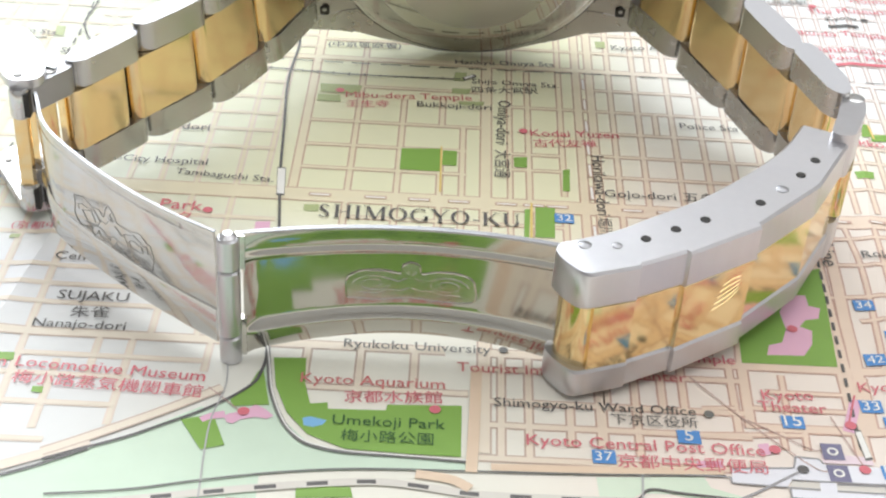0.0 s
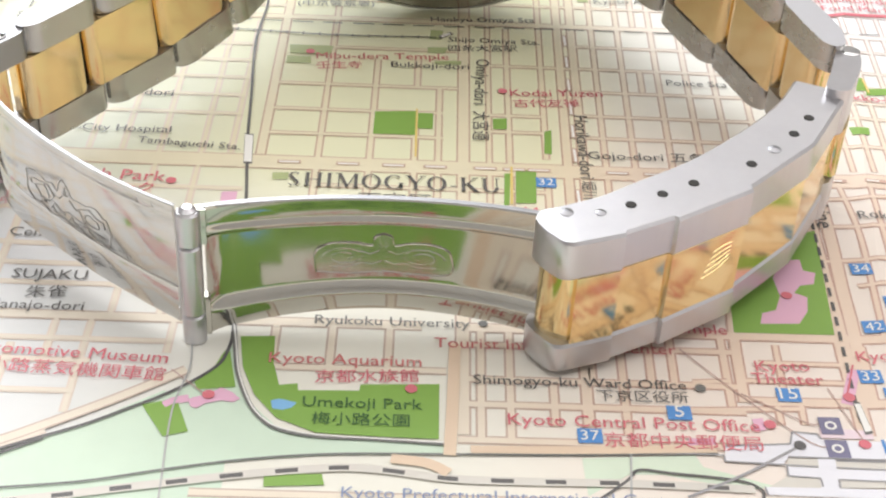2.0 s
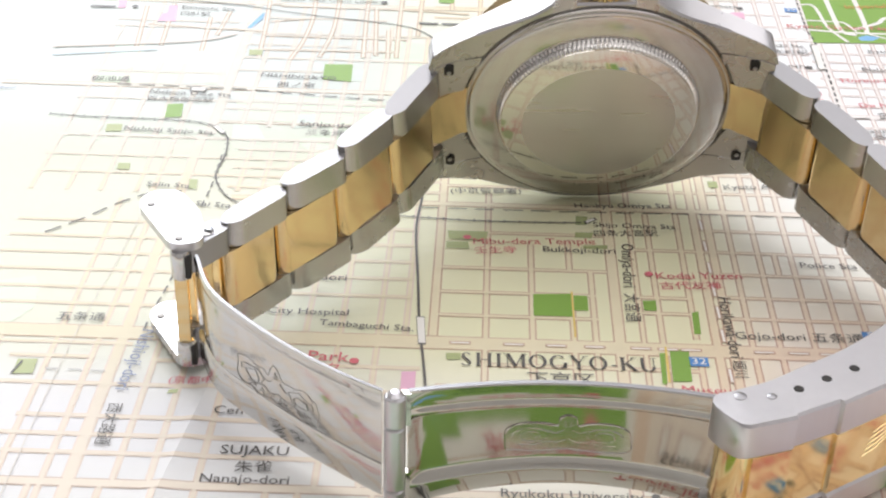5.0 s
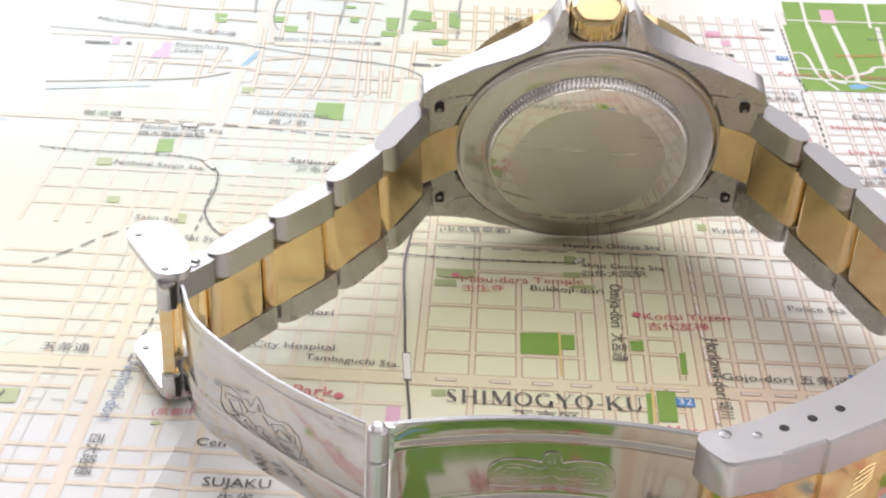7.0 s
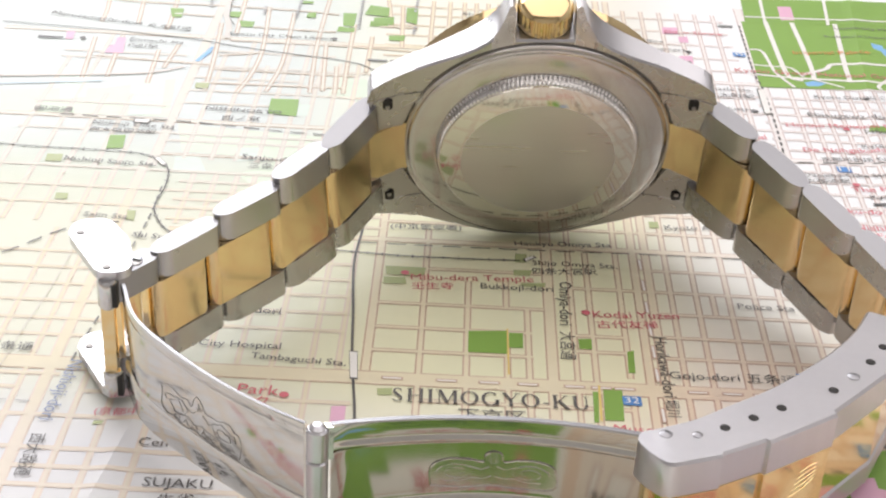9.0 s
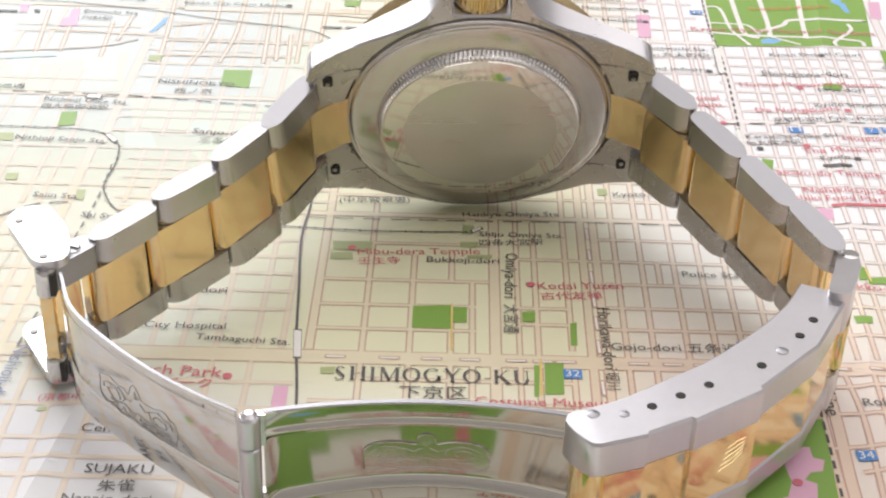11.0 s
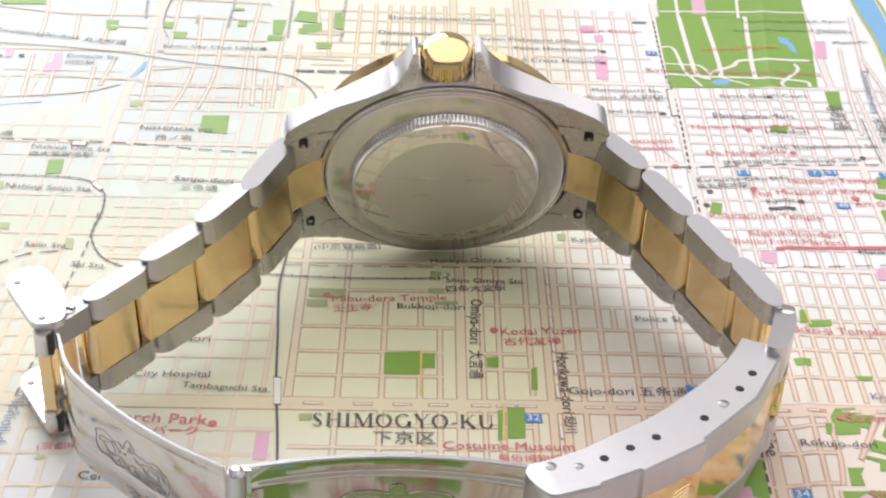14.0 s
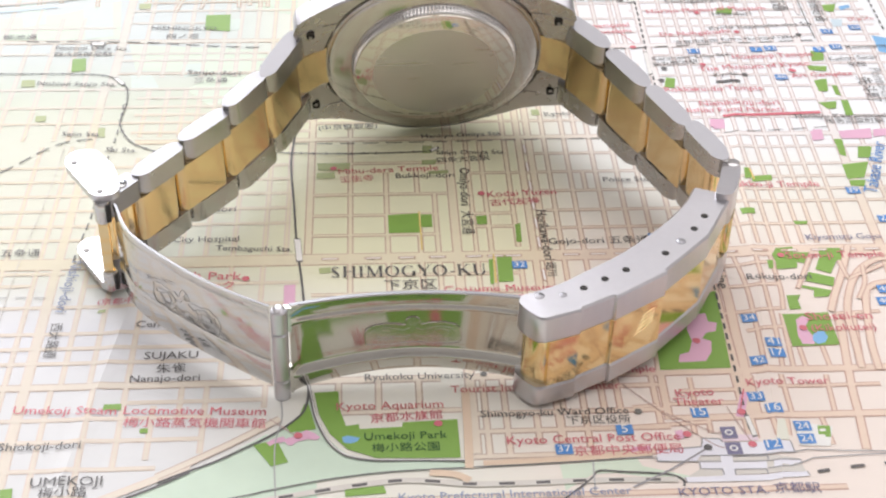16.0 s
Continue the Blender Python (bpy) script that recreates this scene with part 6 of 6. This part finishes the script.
part("gold_panel", loft(cover_strip(0.2, 0.735, 0.02, 0.3, 1)), gold_panel, cover, "polished gold centre panel of the clasp cover", angle=2.5)


def on_panel(i, share, lift):
    """A point on the face of the gold panel."""
    p, side, flat = on_cover(i)
    low, high = cover_z(i / (len(OUTER) - 1))
    return Vector((*(p + side * (0.02 + cover_lift(i) + flat - lift)), low + share * (high - low)))


for i in range(5):
    share = 0.42 + 0.045 * i
    part("raised_ray", bead([on_panel(20.6 + 0.3 * i, share, 0.0), on_panel(22.8 + 0.1 * i, share + 0.03, 0.004), on_panel(24.6, share + 0.085 - 0.014 * i, 0.0)], 0.008), gold_panel, cover, "raised ray of the mark on the gold panel")
tip = [(2.1, -4.77), (1.95, -4.8), (1.74, -4.62), (1.7, -4.42), (2.1, -4.4)]
part("gold_tip", prism(rounded(tip, 0.12, 8), 0.36, 1.25, Matrix(), 0.03), gold_panel, cover, "rounded gold tip of the clasp cover")
for k, plug in ((0.023, 1), (0.098, 2), (0.193, 0), (0.291, 0), (0.377, 0), (0.539, 0), (0.627, 1), (0.721, 0), (0.82, 0)):
    i = k * (len(OUTER) - 1)
    a, b = OUTER[int(i)], OUTER[min(len(OUTER) - 1, int(i) + 1)]
    p = a.lerp(b, i - int(i))
    side = Vector((-(b - a).y, (b - a).x)).normalized()
    q = p + side * (0.47 if k < 0.05 else 0.37 if k < 0.4 else 0.26)
    z = cover_z(k)[1]
    if plug == 0:
        # Near-black disc painted in for the shade of a drilled hole.
        part("pin_hole_disc", lathe([(0, 0.008), (0.05, 0.008), (0.057, 0.0), (0.059, -0.02)], pose(q.x, q.y, z), 20), [dark_gap], cover, "dark round disc in place of a pin hole")
    else:
        r = 0.07 if plug == 1 else 0.055
        part("pin_end", lathe([(0, 0.02), (r * 0.6, 0.018), (r, 0.004), (r, -0.01)], pose(q.x, q.y, z), 20), steel_satin, cover, "steel spring pin end")

# -- steel end piece that joins the cover to the last link --
ends = [(4.82, -2.36), (5.09, -2.41), (5.34, -1.85), (5.4, -1.55), (5.28, -1.42), (5.14, -1.48), (5.0, -1.9)]
for z0, z1 in ((1.42, 1.98), (0.28, 0.78)):
    part("end_piece", prism(rounded(ends, 0.12), z0, z1, Matrix(), 0.03), steel_brushed, watch, "rounded steel end piece of the clasp")
part("end_rivet", lathe([(0, 0.01), (0.09, 0.008), (0.11, 0)], pose(5.29, -1.5, 1.981), 20), steel_polished, watch)
part("end_centre", prism(rounded([(4.98, -2.3), (5.2, -2.25), (5.42, -1.6), (5.3, -1.45), (5.15, -1.5)], 0.08), 0.79, 1.41, Matrix(), 0.03), gold_polished, watch, "polished gold outer centre of the clasp end")

# -- the case, leaning towards the open clasp --
ex = Vector((4.2, 0.1, 0.17)).normalized()
ew = Vector((-0.02, -0.355, 0.935))
ew = (ew - ex * ew.dot(ex)).normalized()
CASE = Matrix((ex, ew, ex.cross(ew))).transposed().to_4x4()
CASE.translation = Vector((0.86, 2.12, 1.83)) - 0.17 * ex.cross(ew)


def bend(u):
    """The lugs curve towards the wrist."""
    return 0.25 * max(0.0, (abs(u) - 1.45) / 0.9) ** 2


def eased(points, u):
    """The height of a line of points over u."""
    for (u0, v0), (u1, v1) in zip(points, points[1:]):
        if u <= u1:
            return v0 + (v1 - v0) * (u - u0) / (u1 - u0)
    return points[-1][1]


GUARD = [(0, 1.97), (0.385, 1.97), (0.4, 2.34), (0.44, 2.38), (0.48, 2.37)] + [tuple(p) for p in spline([(0.52, 2.27), (0.6, 2.1), (0.8, 1.885), (1.09, 1.71), (1.6, 1.5), (1.95, 1.385), (2.25, 1.29), (2.37, 1.2)], 5)]
BELLY = [tuple(p) for p in spline([(0, 1.985), (0.25, 1.975), (0.48, 1.95), (0.7, 1.89), (0.92, 1.81), (1.32, 1.69), (1.69, 1.54), (2.1, 1.36), (2.3, 1.25), (2.37, 1.17)], 5)]


def case_ring(u, v0, v1, c=0.03):
    """A section across the case at u, from v0 to v1; the crown guards slope up from the back."""
    hb, hf = 0.1 + bend(u), -0.5 + 0.47 * (abs(u) / 2.37) ** 2
    inner, slope = min(v1, 1.98), c + 0.45 * max(0.0, v1 - 1.98)
    ring = [(v0 + c, hb), (inner - c, hb), (v1, hb - slope), (v1, hf + c), (v1 - c, hf), (v0 + c, hf), (v0, hf + c), (v0, hb - c)]
    return [CASE @ Vector((u, v, h)) for v, h in ring]


us = sorted({round(s * u, 4) for s in (-1, 1) for u in [0, 0.1, 0.2, 0.3, 0.385, 0.4, 0.44, 0.48, *(0.52 + 0.04 * i for i in range(30)), 1.72]})
axis = CASE.to_3x3() @ Vector((0, 0, 1))


def satin_back(bm):
    """The back of the case is satin, its flanks polished."""
    bmesh.ops.recalc_face_normals(bm, faces=bm.faces)
    for f in bm.faces:
        f.material_index = 1 if f.normal.dot(axis) > 0.75 else 0
    return bm


case = part("case", satin_back(loft([case_ring(u, -eased(BELLY, abs(u)), eased(GUARD, abs(u))) for u in us])), [steel_brushed, steel_back_flat], watch, "polished steel watch case with lugs and crown guards")
for s in (-1, 1):
    ends = [1.72, 1.8, 1.88, 1.96, 2.04, 2.12, 2.2, 2.28, 2.33, 2.36, 2.375]
    for rings in ([case_ring(s * u, 1.035, eased(GUARD, u) - 6 * max(0.0, u - 2.33) ** 1.3, 0.008) for u in ends], [case_ring(s * u, -eased(BELLY, u) + 6 * max(0.0, u - 2.33) ** 1.3, -1.035, 0.008) for u in ends]):
        part("lug", satin_back(loft(rings)), [steel_brushed, steel_back_flat], case)
back = [(1.905, 0.02), (1.905, 0.11), (1.895, 0.127), (1.87, 0.138), (1.845, 0.133), (1.83, 0.146), (1.76, 0.163), (1.47, 0.205), (1.45, 0.205)]
part("back_ring", lathe(back, CASE, 128), steel_back_ring, case, "polished steel ring round the case back")
part("fluted_ring", lathe([(1.45, 0.2), (1.44, 0.235), (1.422, 0.325), (1.405, 0.345), (1.375, 0.35)], CASE, 432, lambda i, j: 1.0 if (j in (0, 4) or i % 3) else 0.975), steel_fluted, case, "finely fluted steel ring of the case back", angle=20)
part("back_rim", lathe([(1.38, 0.33), (1.372, 0.365), (1.35, 0.372), (1.11, 0.425), (1.085, 0.43)], CASE, 128), steel_annulus, case, "mirror-polished annulus of the case back", angle=20)
part("case_back", lathe([(1.085, 0.43), (1.07, 0.433), (0.6, 0.436), (0, 0.437)], CASE, 96), steel_back, case, "brushed steel centre of the case back")
part("bezel", lathe([(1.7, -0.49), (1.9, -0.5), (1.95, -0.54), (1.96, -0.68), (1.9, -0.76), (1.6, -0.84), (1.58, -0.8)], CASE, 240, lambda i, j: 0.994 if (j in (2, 3) and i % 2) else 1.0), gold_polished, case, "coin-edged yellow gold bezel")
part("crystal", lathe([(1.62, -0.84), (1.55, -0.9), (0, -0.9)], CASE, 64), dark_gap, case, "dark dial under the crystal")
stem = CASE @ pose(0, 0, -0.25, -90, 0, 0)
knurl = [(0, 1.96), (0.3, 1.96), (0.35, 1.99), (0.375, 2.03), (0.375, 2.26), (0.367, 2.285), (0.335, 2.325), (0.26, 2.36), (0.13, 2.385), (0, 2.39)]
crown = part("crown", lathe(knurl, stem, 120, lambda i, j: 0.93 if (j in (3, 4) and i % 4 < 2) else 1.0), gold_polished, case, "knurled yellow gold winding crown")
# Dark bead drawn for the shaded groove round the back ring.
part("seam", bead([CASE @ Vector((1.92 * math.cos(a), 1.92 * math.sin(a), 0.1)) for a in (2 * math.pi * i / 96 for i in range(97))], 0.018), steel_shadow, case)
# the end links fill the gap between the lugs, a gold block between two steel ones
turned = Matrix(((1, 0, 0, 0), (0, 0, 1, 0), (0, 1, 0, 0), (0, 0, 0, 1)))
for s in (-1, 1):
    for t in (-1, 1):
        rings = []
        ear = lambda u: 0.102 + bend(u)
        for u in (1.62, 1.65, 1.69, 1.73, 1.77, 1.81, 1.845, 1.9, 2.0, 2.1, 2.2, 2.3, 2.35):
            v0, v1, h = max(0.44, math.sqrt(max(0.0, 1.93 ** 2 - u * u))), 1.032, ear(u)
            ring = [(v0 + 0.01, h), (v1 - 0.006, h), (v1, h - 0.006), (v1, h - 0.35), (v0, h - 0.35), (v0, h - 0.01)]
            rings.append([CASE @ Vector((s * u, t * v, w)) for v, w in ring])
        part("end_link", loft(rings), steel_back_flat, case, "steel end link between the lugs")
        part("joint_line", bead([CASE @ Vector((s * u, t * 1.033, ear(u) - 0.003)) for u in (1.61, 1.66, 1.72, 1.78, 1.84, 1.88)], 0.011), steel_shadow, case)
        slot = rounded([(2.03, 0.84), (2.17, 0.84), (2.17, 1.01), (2.03, 1.01)], 0.05)
        # Near-black plug, its colour standing for the shade in the notch.
        notch = part("lug_hole_plug", prism([(s * u, t * v) for u, v in slot], 0.1, ear(2.13) + 0.016, CASE, 0), dark_gap, case, "dark plug in place of a spring bar notch", smooth=False)
        part("spring_bar", lathe([(0, 0.02), (0.03, 0.018), (0.035, -0.02)], CASE @ pose(s * 2.1, t * 0.89, ear(2.13) + 0.018), 12), steel_mid, notch)
    block = rounded([(1.6, 0.08), (1.82, 0.118), (2.0, 0.19), (2.2, 0.31), (2.36, 0.43), (2.45, 0.49), (2.52, 0.4), (2.46, 0.16), (1.7, -0.2)], 0.06, 4)
    part("end_link_centre", prism([(s * u, h) for u, h in block], -0.455, 0.455, CASE @ turned, 0.02), gold_satin, case, "satin gold centre of the end link")
